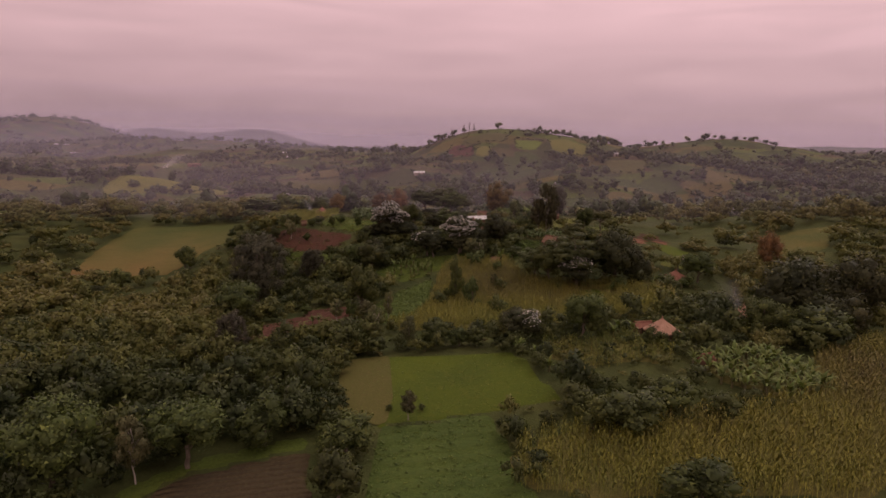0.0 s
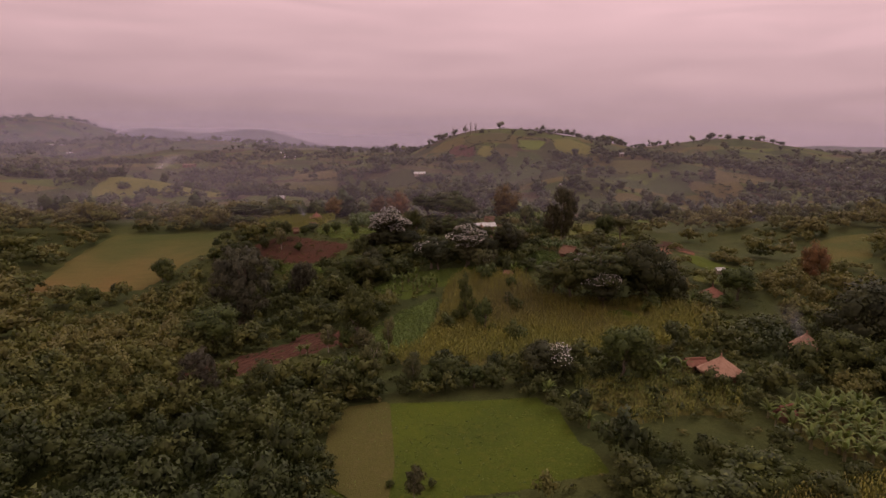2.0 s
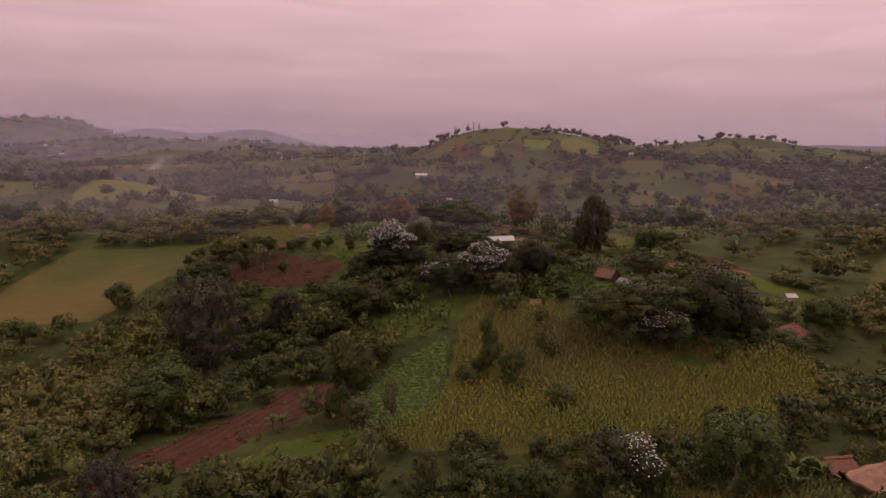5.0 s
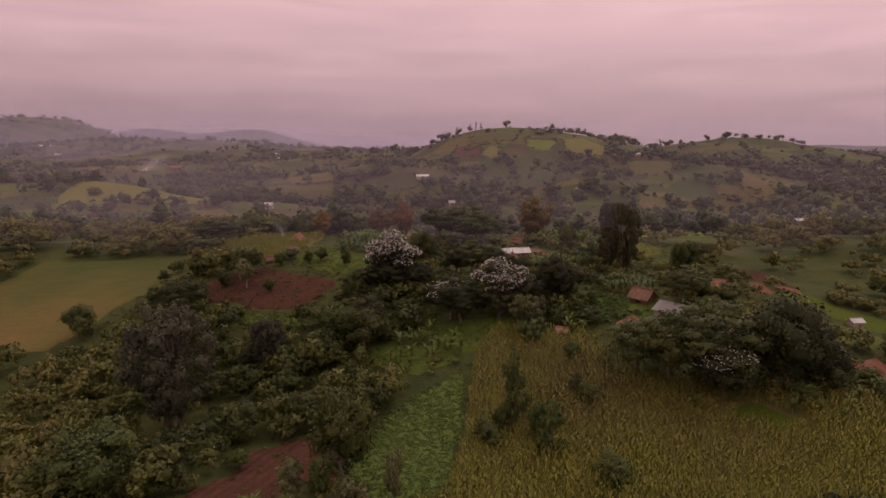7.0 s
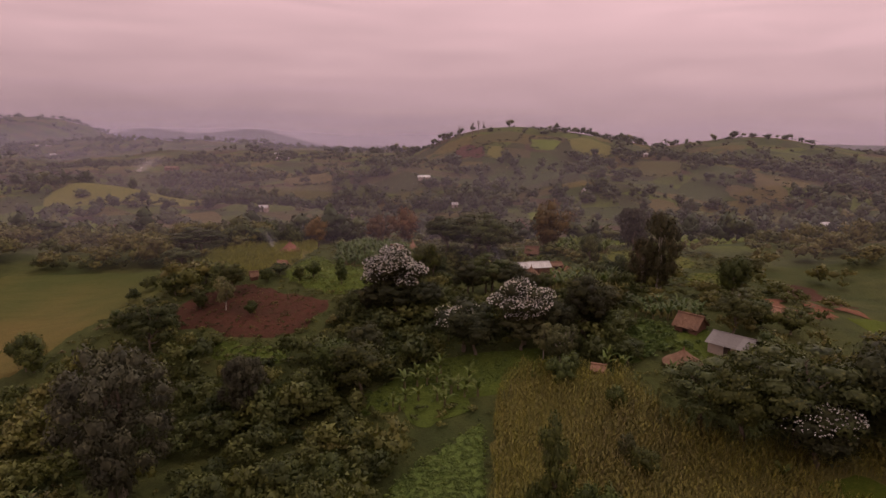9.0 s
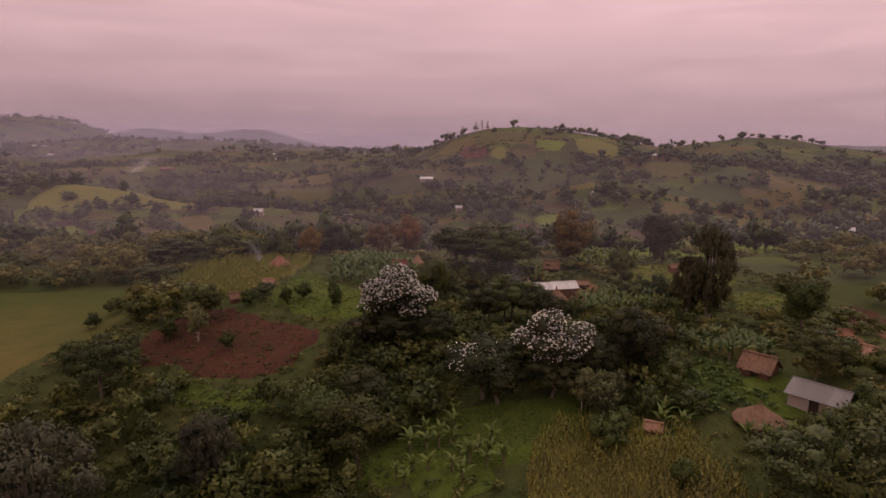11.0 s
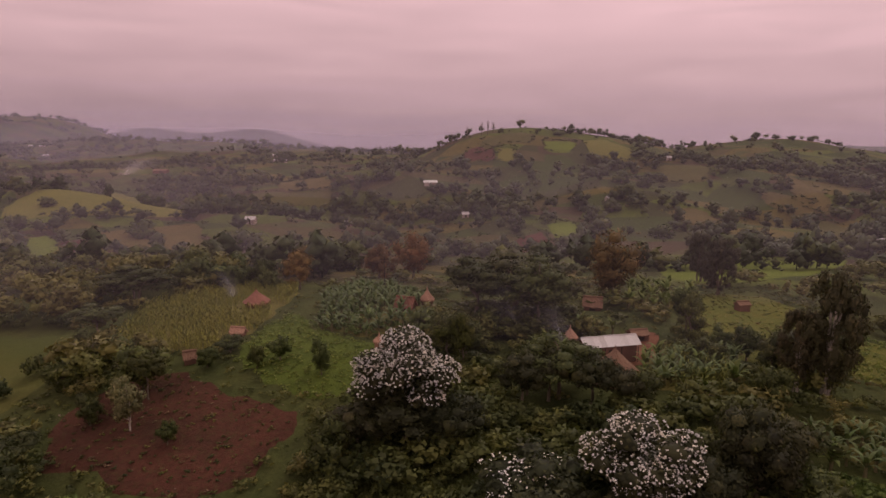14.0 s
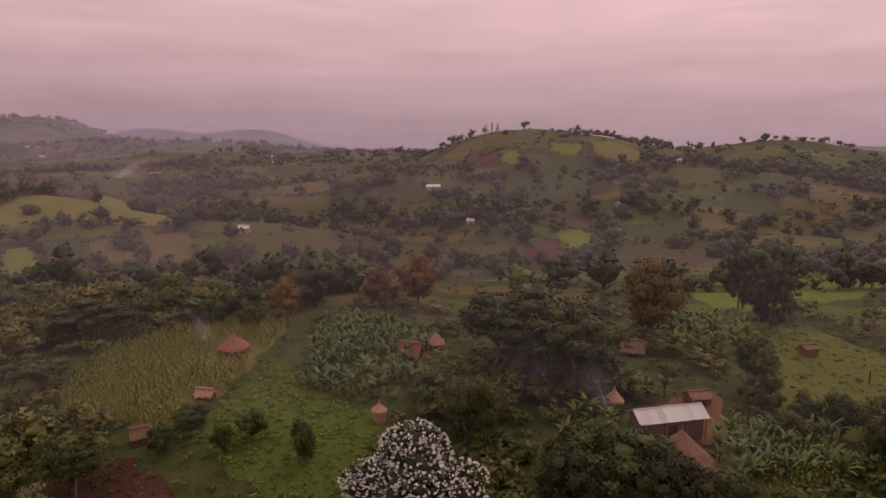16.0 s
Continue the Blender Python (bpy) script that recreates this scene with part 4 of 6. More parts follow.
LABEL = {
    "broad": ("dense dark green broadleaf tree with a lumpy crown", "tree"), "flower": ("dark green tree with scattered white blossom sprays", "flowering tree"),
    "bloom": ("broad tree covered all over in white blossom", "flowering tree"), "acacia": ("olive green flat-topped acacia tree", "tree"),
    "feather": ("tall grey-green feathery casuarina tree on pale trunks", "tree"), "cone": ("dark green conical tree", "tree"), "dome": ("large dark shade tree with a dome down to the ground", "tree"), "dark": ("heavy-crowned broadleaf tree, leaves darkened for the grove's shade", "tree"), "half_bloom": ("dark broad tree half covered in white blossom", "flowering tree"), "small": ("small round green tree with a dense crown", "tree"), "distant": ("dark green tree on a far slope", "tree"), "slim": ("slender pale green young tree on a thin stem", "tree"),
    "tall": ("tall loose olive green eucalyptus tree", "tree"), "orange": ("rusty orange-brown leaved tree", "tree"),
}
TREE_MESH = {}


def tree_meshes(kind, variant):
    """Trunk, crown and blossom meshes of one grown form, one metre high and wide; built once."""
    if (kind, variant) in TREE_MESH:
        return TREE_MESH[kind, variant]
    habit, lm, bark, count, size, droop = HABIT[kind]
    r = np.random.default_rng(100 * variant + sum(map(ord, kind)))
    c, s = crown_lumps(habit, r)
    v, f, nm = sprays(c, s, count, size, 0.3, droop, r, {"feather": 0.5, "slim": 0.42}.get(habit, 0.6))
    crown = raw("crown", v, f, lm, None, nm)
    bm = bmesh.new()
    top = 0.86 if habit in ("feather", "cone", "slim") else 0.5
    stems = ((0.05, 0.0), (-0.06, 0.02), (0.0, -0.05)) if habit == "feather" else ((0.0, 0.0),)
    for sx, sy in stems:
        limb(bm, (sx, sy, -0.06), (sx * 0.5, sy, top), 0.03 if habit != "slim" else 0.022, 0.012, 7, 5, 0.03)
    for k in r.permutation(len(c))[: 0 if habit == "feather" else 9]:
        z0 = min(top, max(0.15, c[k][2] * 0.6))
        limb(bm, (0, 0, z0), tuple(c[k]), 0.014, 0.004, 5, 3, 0.06)
    trunk = bpy.data.meshes.new("trunk")
    bm.to_mesh(trunk)
    bm.free()
    trunk.materials.append(bark)
    blossom = None
    if kind in ("bloom", "flower", "half_bloom"):
        out = c[:, 2] > (0.40 if kind == "bloom" else 0.46)
        if kind == "flower":
            out &= (c[:, 0] > 0.05) & (r.random(len(c)) < 0.7)
        heads = []
        for p, q in zip(c[out], s[out]):
            for _ in range({"bloom": 84, "half_bloom": 64, "flower": 34}[kind]):
                d = r.normal(size=3)
                d[2] = abs(d[2]) * 0.8 + 0.1
                d /= np.linalg.norm(d)
                heads.append(p + d * q * 1.08)
        v, f, nm = sprays(heads, np.full((len(heads), 3), 0.006), 5, {"bloom": 0.0096, "half_bloom": 0.0082, "flower": 0.0088}[kind], 0.8, 0.0, r, 0)
        blossom = raw("blossom", v, f, M_FLOWER, None, nm)
    TREE_MESH[kind, variant] = trunk, crown, blossom
    return TREE_MESH[kind, variant]


def tree(kind, x, y, high, wide, group=""):
    n = tree.count = tree.count + 1
    # broad trees of the central grove: its deep shade is put into darker leaves
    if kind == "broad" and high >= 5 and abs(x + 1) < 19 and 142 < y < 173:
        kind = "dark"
    if kind == "broad" and (high < 6.6 or y > 205):
        kind = "small"
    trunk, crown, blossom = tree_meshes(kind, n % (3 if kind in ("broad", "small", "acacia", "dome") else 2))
    label, category = LABEL[kind]
    if kind == "broad" and high > 9:
        label = "large dark green shade tree with a heavy crown"
    root = thing("tree", x, y, label, category, group, 137.5 * n % 360, 0.32 * high if kind == "distant" else 0.0)
    grow = 1.3 if kind == "distant" else 1.05
    root.scale = (wide * grow, wide * grow, high * grow)
    for name, me in (("trunk", trunk), ("crown", crown), ("blossom", blossom)):
        if me:
            ob = new(name, me)
            ob.parent = root
            if name == "blossom":
                tagged(ob, "white blossom clusters")


tree.count = 0
for kind, rows in (("broad", BROAD), ("dome", DOME), ("broad", BUSHY), ("slim", SLIM), ("flower", FLOWER), ("feather", FEATHER), ("acacia", ACACIA), ("orange", ORANGE), ("bloom", BLOOM), ("half_bloom", HALF_BLOOM), ("tall", TALL), ("cone", CONE), ("distant", RIDGE)):
    for x, y, high, wide in rows:
        tree(kind, x, y, high, wide)


# ---- thicket, far woods and crops, each one sheet of growth ----
def scatter(name, label, category, material, forms, at, size, tint, turn=None):
    """Many plants in one mesh. forms: (corners, faces) with the same faces each; at: places; size: (n, 2) width and height."""
    vs, fs, ts, ns, base = [], [], [], [], 0
    n = len(at)
    turn = rng.random(n) * 6.283 if turn is None else turn
    pick = rng.integers(0, len(forms), n)
    z = ground_height(at[:, 0], at[:, 1])
    for k, (fv, ff, fn) in enumerate(forms):
        i = np.flatnonzero(pick == k)
        if not len(i):
            continue
        c, s = np.cos(turn[i])[:, None], np.sin(turn[i])[:, None]
        w, h = size[i, 0][:, None], size[i, 1][:, None]
        v = np.stack([(fv[:, 0] * c - fv[:, 1] * s) * w + at[i, 0][:, None], (fv[:, 0] * s + fv[:, 1] * c) * w + at[i, 1][:, None], fv[:, 2] * h + z[i][:, None]], -1)
        vs.append(v.reshape(-1, 3))
        fs.append((ff[None] + (np.arange(len(i)) * len(fv))[:, None, None] + base).reshape(-1, ff.shape[1]))
        ts.append(np.repeat(tint[i], len(fv)))
        if fn is not None:
            ns.append(np.stack([fn[:, 0] * c - fn[:, 1] * s, fn[:, 0] * s + fn[:, 1] * c, np.broadcast_to(fn[:, 2], (len(i), len(fn)))], -1).reshape(-1, 3))
        base += v.shape[0] * v.shape[1]
    return tagged(new(name, raw(name, np.concatenate(vs), np.concatenate(fs), material, np.concatenate(ts), np.concatenate(ns) if ns else None)), label, category, "", "stuff")


def bush_form(lumps, count, size, seed, squat=1.0, core=0.58, grain="coarse"):
    """A leafy shrub or low tree: lumps heaped into a dome that reaches the ground."""
    r = np.random.default_rng(seed)
    q, t = 0.42 * r.random(lumps) ** 0.6, r.random(lumps) * 6.283
    c = np.stack([q * np.cos(t), q * np.sin(t), 0.2 + (0.62 - 1.6 * q * q) * (0.45 + 0.55 * r.random(lumps))], 1)
    return sprays(c, np.array((0.2, 0.2, 0.17 * squat)) * (0.6 + 0.6 * r.random((lumps, 3))) * (0.65 + 0.7 * r.random((lumps, 1))), count, size, 0.4, 0.0, r, core, grain)


def tree_form(habit, lumps, count, size, seed):
    """A far tree: a few leafy lumps over a short stem."""
    r = np.random.default_rng(seed)
    c, s = crown_lumps(habit, r)
    k = r.permutation(len(c))[:lumps]
    v, f, nm = sprays(c[k], s[k] * 1.75, count, size, 0.4, 0.0, r, 0.85, "coarse")
    sv = np.array([(-0.02, 0, -0.05), (0.02, 0.01, -0.05), (0, 0, 0.6), (0, -0.02, -0.05), (0, 0.02, -0.05), (0.01, 0, 0.6)])
    return np.concatenate([v, sv]), np.concatenate([f, [(len(v), len(v) + 1, len(v) + 2), (len(v) + 3, len(v) + 4, len(v) + 5)]]), np.concatenate([nm, np.tile((0.0, -0.8, 0.6), (6, 1))])


def clear_of(p, keys, grow=1.0):
    ok = np.ones(len(p), bool)
    for k in keys:
        poly = FIELDS[k]
        cx, cy = np.mean(poly, axis=0)
        ok &= ~inside(p[:, 0], p[:, 1], [(cx + (a - cx) * grow, cy + (b - cy) * grow) for a, b in poly])
    return ok


OPEN = [k for k in FIELDS if k not in ("bananas_c", "bananas_r", "bananas_ridge", "bananas_h")]
NEAR_OPEN = [k for k in OPEN if min(p[1] for p in FIELDS[k]) < 240]
HOMES = np.array([(30.6, 81.4, 3), (49.6, 95.1, 4), (10.3, 176.5, 6), (9.7, 172, 5), (27, 147.5, 2.6), (29.3, 140.4, 3.8), (22.9, 139, 2.8), (12.6, 139.1, 1.4), (42, 151, 3), (-39.8, 197.5, 4),
                  (-38.1, 183, 2), (-41, 174.5, 2), (-17, 194.5, 4), (-13.5, 199.6, 2), (-19, 178.6, 2), (59.5, 145, 3), (50.6, 127.2, 3.4)])


def clear_of_homes(p, front=1.5):
    ok = np.ones(len(p), bool)
    for x, y, r in HOMES:
        ok &= ((p[:, 0] - x) ** 2 + (p[:, 1] - y) ** 2 > r * r) & ~((abs(p[:, 0] - x) < r) & (p[:, 1] < y) & (p[:, 1] > y - r - front))
    return ok


def field_of_noise(p, scale, seed):
    q = np.zeros(len(p))
    for k in range(1, 4):
        a = seed * 1.7 + k * 2.1
        q += np.sin((p[:, 0] * math.cos(a) + p[:, 1] * math.sin(a)) / scale * k + a * 3) / k
    return q / 1.8


def in_sight(p, margin=14.0):
    """Those within the wide wedge of land that the flight looks over."""
    return p[abs(p[:, 0] + 6) < 0.76 * p[:, 1] + margin]


def spread(x0, x1, y0, y1, count):
    return np.stack([rng.uniform(x0, x1, count), rng.uniform(y0, y1, count)], 1)


GLADES = ("bananas_c", "bananas_r", "clearing", "clearing2")
# dense thicket on the slope and along the hedges
p = np.concatenate([spread(-64, -10, 38, 150, 1150), spread(-26, 16, 132, 166, 300), spread(-150, -45, 70, 240, 1350), spread(14, 70, 62, 168, 480), spread(40, 150, 70, 250, 1250), spread(-30, 45, 160, 240, 400), spread(-14, 10, 180, 200, 110), spread(-12, 8, 152, 174, 170), spread(-60, 50, 196, 245, 110)])
p = in_sight(p)
behind = p + np.stack([0.12 * p[:, 0], np.full(len(p), 5.0)], 1)
slope = (p[:, 0] < -8) & (p[:, 1] < 150)
p = p[clear_of(p, NEAR_OPEN, 1.03) & clear_of_homes(p) & (slope | (field_of_noise(p, 16, 3) > -0.75)) & (clear_of(behind, NEAR_OPEN, 0.96) | (rng.random(len(p)) < 0.2)) & clear_of(p, GLADES) & (clear_of(behind, GLADES) | (rng.random(len(p)) < 0.3))]
bush = [bush_form(10, 42, 0.064, k) for k in range(5)] + [bush_form(10, 42, 0.064, 10 + k, 1.3) for k in range(3)]
further = [bush_form(9, 27, 0.074, 50 + k) for k in range(6)]
w = 1.9 + 3.2 * rng.random(len(p)) ** 1.6
hgt = w * (0.7 + 0.5 * rng.random(len(p)))
hgt[p[:, 1] > 150] *= 0.7
# the -0.28 term puts the central grove's shade into the shrubs' tint
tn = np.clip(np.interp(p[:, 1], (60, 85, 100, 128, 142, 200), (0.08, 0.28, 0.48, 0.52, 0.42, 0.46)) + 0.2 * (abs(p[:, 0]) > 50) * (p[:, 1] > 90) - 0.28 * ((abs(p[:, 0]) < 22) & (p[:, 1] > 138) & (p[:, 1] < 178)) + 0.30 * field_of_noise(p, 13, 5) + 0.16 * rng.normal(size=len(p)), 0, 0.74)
near = (abs(p[:, 0]) < 75) & (p[:, 1] < 168) | (abs(p[:, 0]) < 50) & (p[:, 1] < 190)
w[~near] *= 1.3
hgt[p[:, 1] > 192] *= 0.75
side = ~near & (abs(p[:, 0]) > 42)
hgt[side] = w[side] * (0.62 + 0.3 * rng.random(int(side.sum())))
far_side = (p[:, 1] > 165) & (abs(p[:, 0]) > 42)
big = ~near & (rng.random(len(p)) < np.where(far_side, 0.32, 0.2)) & (far_side | (p[:, 1] < 185))
shoulder = (p[:, 0] > 16) & (p[:, 0] < 86) & (p[:, 1] > 168) & (p[:, 1] < 262)
near &= ~shoulder
big &= ~shoulder
kept = near | big | ~(shoulder | far_side | (p[:, 1] > 192)) | (rng.random(len(p)) < np.where(shoulder, 0.22, 0.45))
w[big] *= 1.5
hgt[big] *= 1.5
coarse = [bush_form(7, 18, 0.09, 20 + k, 1.0, 0.7) for k in range(5)]
leafy = [bush_form(9, 36, 0.062, 30 + k) for k in range(4)]
close = near & (p[:, 1] < 108)
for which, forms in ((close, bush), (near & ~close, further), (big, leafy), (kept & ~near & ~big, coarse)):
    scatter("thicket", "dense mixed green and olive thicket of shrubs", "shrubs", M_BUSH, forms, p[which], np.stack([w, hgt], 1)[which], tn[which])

# low weeds and tufts over rough ground and gardens
p = np.concatenate([spread(-60, 60, 40, 235, 4600), spread(-64, -16, 128, 180, 900), spread(16, 60, 165, 230, 700)])
p = p[clear_of(p, [k for k in NEAR_OPEN if k not in ("meadow_left", "low_green", "cabbage", "garden_near")], 1.0) & clear_of_homes(p, 0)]
tuft = [bush_form(4, 10, 0.17, 40 + k, 1.0, 0) for k in range(4)]
w = 0.5 + 1.2 * rng.random(len(p)) ** 2
scatter("undergrowth", "low weeds and grass tufts", "weeds", M_BUSH, tuft, p, np.stack([w, w * 0.6], 1), np.clip(0.45 + 0.2 * rng.normal(size=len(p)), 0.1, 0.85))

# hedge along the head of the grass field, and other field edges
p = []
for a, b, n in (((-15, 82), (12, 85.5), 34), ((12, 85), (26, 84), 14), ((-16, 80), (-13, 62), 18), ((-13.5, 62), (-8, 44), 14), ((10, 82), (15, 66), 12), ((15, 66), (36, 60), 22), ((6, 62), (8, 46), 8),
                ((-19, 134), (-12, 122), 14), ((-16, 118), (-16, 104), 14), ((-10, 92), (22, 90), 20), ((22, 94), (40, 97), 14), ((-40, 96), (-26, 111), 18), ((-62, 170), (-58, 186), 12), ((-95, 196), (-60, 193), 24), ((27, 77.6), (35, 77.6), 9)):
    s = rng.random((n, 1))
    p.append(np.array(a) * (1 - s) + np.array(b) * s + rng.normal(size=(n, 2)) * 0.7)
p = np.concatenate(p)
w = 1.4 + 1.3 * rng.random(len(p))
scatter("hedge", "dark green field hedges of shrubs", "hedge", M_BUSH, bush, p, np.stack([w, w * (0.8 + 0.5 * rng.random(len(p)))], 1), np.clip(0.25 + 0.16 * rng.normal(size=len(p)), 0, 0.7))

# far woods: trees along field hedges and in clumps over the valley and the hills
def hedgerows(x0, x1, y0, y1, lines, gap, long):
    out = []
    for cx, cy in spread(x0, x1, y0, y1, lines):
        a = rng.normal() * 0.35 + (1.5708 if rng.random() < 0.3 else 0.1 * math.sin(cx / 90))
        n = int(long * (0.5 + rng.random()) / gap)
        s = (np.arange(n) - n / 2)[:, None] * gap + rng.normal(size=(n, 1)) * gap * 0.4
        out.append(np.array((cx, cy)) + s * (math.cos(a), math.sin(a)) + rng.normal(size=(n, 2)) * gap * 0.25)
    return np.concatenate(out)


p = np.concatenate([hedgerows(-260, 300, 245, 450, 62, 3.6, 60), hedgerows(-330, 420, 440, 640, 120, 4.0, 66), hedgerows(-500, 650, 600, 950, 110, 5.5, 90), hedgerows(-1200, 800, 930, 1500, 110, 9, 150),
                    hedgerows(-1900, -100, 1400, 2300, 90, 14, 240)])
lone = np.concatenate([spread(-300, 380, 235, 430, 700), spread(-400, 500, 430, 640, 1150), spread(-560, 720, 620, 950, 900), spread(-1700, 500, 950, 2200, 2200)])
woody = field_of_noise(lone, 38, 2) + 0.7 * field_of_noise(lone, 15, 8)
p = np.concatenate([p, lone[(woody > 0.12) | (rng.random(len(lone)) < 0.12)]])
p = in_sight(p, 40)
bald = ((abs(p[:, 0] - 85) < 110) & (abs(p[:, 1] - 665) < 50) | (abs(p[:, 0] - 390) < 150) & (abs(p[:, 1] - 810) < 110)) & (rng.random(len(p)) < 0.78)
keep = ~bald & (field_of_noise(p, 55, 2) + 0.5 * rng.normal(size=len(p)) > -0.8) & clear_of(p, [k for k in OPEN if min(q[1] for q in FIELDS[k]) > 230], 1.0)
vale = (p[:, 1] < 310) & (p[:, 0] > 25) & (p[:, 0] < 150) & (rng.random(len(p)) < 0.6)
p = p[keep & ~vale & ~((p[:, 1] < 262) & (abs(p[:, 0]) < 25))]
woods = [tree_form(h, 6, 11, 0.105, 60 + k) for k, h in enumerate(("broad", "low", "low", "low", "cone"))]
middling = [tree_form(h, 6, 8, 0.12, 70 + k) for k, h in enumerate(("broad", "low", "low", "low"))]
sparse = [tree_form(h, 4, 4, 0.16, 66 + k) for k, h in enumerate(("broad", "low", "low"))]
w = (3.6 + 8.0 * rng.random(len(p)) ** 1.7) * (1 + np.clip((p[:, 1] - 600) / 2000, 0, 0.6))
hgt, tn = w * (0.65 + 0.45 * rng.random(len(p))), np.clip(0.06 + 0.2 * rng.normal(size=len(p)), 0, 0.95)
for which, forms in ((p[:, 1] < 430, woods), ((p[:, 1] >= 430) & (p[:, 1] < 600), middling), (p[:, 1] >= 600, sparse)):
    scatter("far_woods", "dark hedgerow trees and small woods over the far hills", "trees", M_BUSH, forms, p[which], np.stack([w, hgt], 1)[which], tn[which])
# broken hedges round the far plots
p = []
for k in OPEN:
    poly = FIELDS[k]
    if min(q[1] for q in poly) < 230:
        continue
    for (ax, ay), (bx, by) in zip(poly, poly[1:] + poly[:1]):
        n = int(math.hypot(bx - ax, by - ay) / 2.6)
        q = (np.arange(n)[:, None] + rng.random((n, 1))) / max(1, n)
        p.append(np.array((ax, ay)) * (1 - q) + np.array((bx, by)) * q + rng.normal(size=(n, 2)) * 1.2)
p = np.concatenate(p)
p = p[field_of_noise(p, 12, 13) + 0.3 * rng.normal(size=len(p)) > -0.25]
w = 1.6 + 3.2 * rng.random(len(p)) ** 2
scatter("hedge", "broken dark hedges round the far plots", "hedge", M_BUSH, [bush_form(5, 9, 0.14, 84 + k, 1.0, 0.75) for k in range(3)], p, np.stack([w, w * 0.8], 1), np.clip(0.15 + 0.16 * rng.normal(size=len(p)), 0, 0.7))
# scrub along the crests of the two hills
p = np.concatenate([np.stack([x := rng.uniform(-20, 215, 150), 677 + 0.03 * x + 7 * rng.normal(size=150)], 1), np.stack([x := rng.uniform(255, 450, 90), 988 - 0.45 * x + 9 * rng.normal(size=90)], 1)])
p = p[field_of_noise(p, 9, 11) + 0.3 * rng.normal(size=len(p)) > 0.15]
w = 3.0 + 6.0 * rng.random(len(p)) ** 2
scatter("far_woods", "clumps of dark scrub along the hills' crests", "trees", M_BUSH, coarse, p, np.stack([w, w * (0.6 + 0.5 * rng.random(len(p)))], 1), np.clip(0.2 + 0.2 * rng.normal(size=len(p)), 0, 0.8))
# small shrubs between them
p = spread(-260, 330, 232, 620, 1700)
p = in_sight(p, 20)
p = p[clear_of(p, [k for k in OPEN if min(q[1] for q in FIELDS[k]) > 230], 1.0) & (field_of_noise(p, 30, 4) > -0.3)]
shrub = [bush_form(4, 9, 0.17, 80 + k, 1.0, 0.8, "coarse") for k in range(3)]
w = 1.2 + 1.8 * rng.random(len(p))
scatter("far_shrubs", "small dark shrubs dotted over the valley", "shrubs", M_BUSH, shrub, p, np.stack([w, w * 0.8], 1), np.clip(0.3 + 0.25 * rng.normal(size=len(p)), 0, 0.95))


def maize_form(seed):
    """A stalk with arching blades and a tassel, one high."""
    r = np.random.default_rng(seed)
    v, f = [], []

    def tri(a, b, c):
        f.append((len(v), len(v) + 1, len(v) + 2))
        v.extend((a, b, c))

    for q in (0.0, 2.1, 4.2):
        tri((0.02 * math.cos(q), 0.02 * math.sin(q), 0), (0.02 * math.cos(q + 2), 0.02 * math.sin(q + 2), 0), (0, 0, 0.92))
    for k in range(8):
        t, z = k * 2.4 + r.normal() * 0.4, 0.18 + 0.085 * k
        c, s = math.cos(t), math.sin(t)
        reach, rise = 0.20 + 0.08 * r.random(), 0.17 + 0.09 * r.random()
        m0, m1 = (c * reach * 0.55 - s * 0.022, s * reach * 0.55 + c * 0.022, z + rise), (c * reach * 0.55 + s * 0.022, s * reach * 0.55 - c * 0.022, z + rise)
        tri((0, 0, z), m0, m1)
        tri(m0, m1, (c * reach, s * reach, z + rise * 0.35))
    for k in range(3):
        t = k * 2.1 + r.random()
        tri((0.012, 0, 0.9), (-0.012, 0, 0.9), (0.07 * math.cos(t), 0.07 * math.sin(t), 1.02))
    v, f = np.array(v), np.array(f)
    nm = np.cross(v[1::3] - v[0::3], v[2::3] - v[0::3])
    nm *= np.where(nm[:, 2:] < 0, -1, 1) / (np.linalg.norm(nm, axis=1, keepdims=True) + 1e-9)
    nm = 0.6 * nm + (0, 0, 0.6)
    return v, f, np.repeat(nm / np.linalg.norm(nm, axis=1, keepdims=True), 3, axis=0)


MAIZE = [maize_form(k) for k in range(4)]


def crop_free(p, keys=("baulk",)):
    return p[clear_of(p, keys)]


def crop(key, label, category, per_m2, high, tints, material=M_MAIZE, forms=MAIZE, wide=1.0, name="maize"):
    poly = rounded(list(FIELDS[key]))
    xs, ys = zip(*poly)
    area = (max(xs) - min(xs)) * (max(ys) - min(ys))
    p = spread(min(xs), max(xs), min(ys), max(ys), int(area * per_m2))
    p = crop_free(p[inside(p[:, 0], p[:, 1], poly)])
    p = p[clear_of_homes(p, 0.6)]
    h = high * (0.75 + 0.4 * rng.random(len(p))) * (1 + 0.15 * field_of_noise(p, 5, 6))
    t = np.clip(tints[0] + tints[1] * field_of_noise(p, 9, 9) + tints[2] * rng.normal(size=len(p)) + ((tints[3] * (p[:, 0] - min(xs)) / (max(xs) - min(xs)) + tints[4] * (p[:, 1] - min(ys)) / (max(ys) - min(ys))) if len(tints) > 3 else 0), 0, 1)
    scatter(name, label, category, material, forms, p, np.stack([h * wide, h], 1), t)


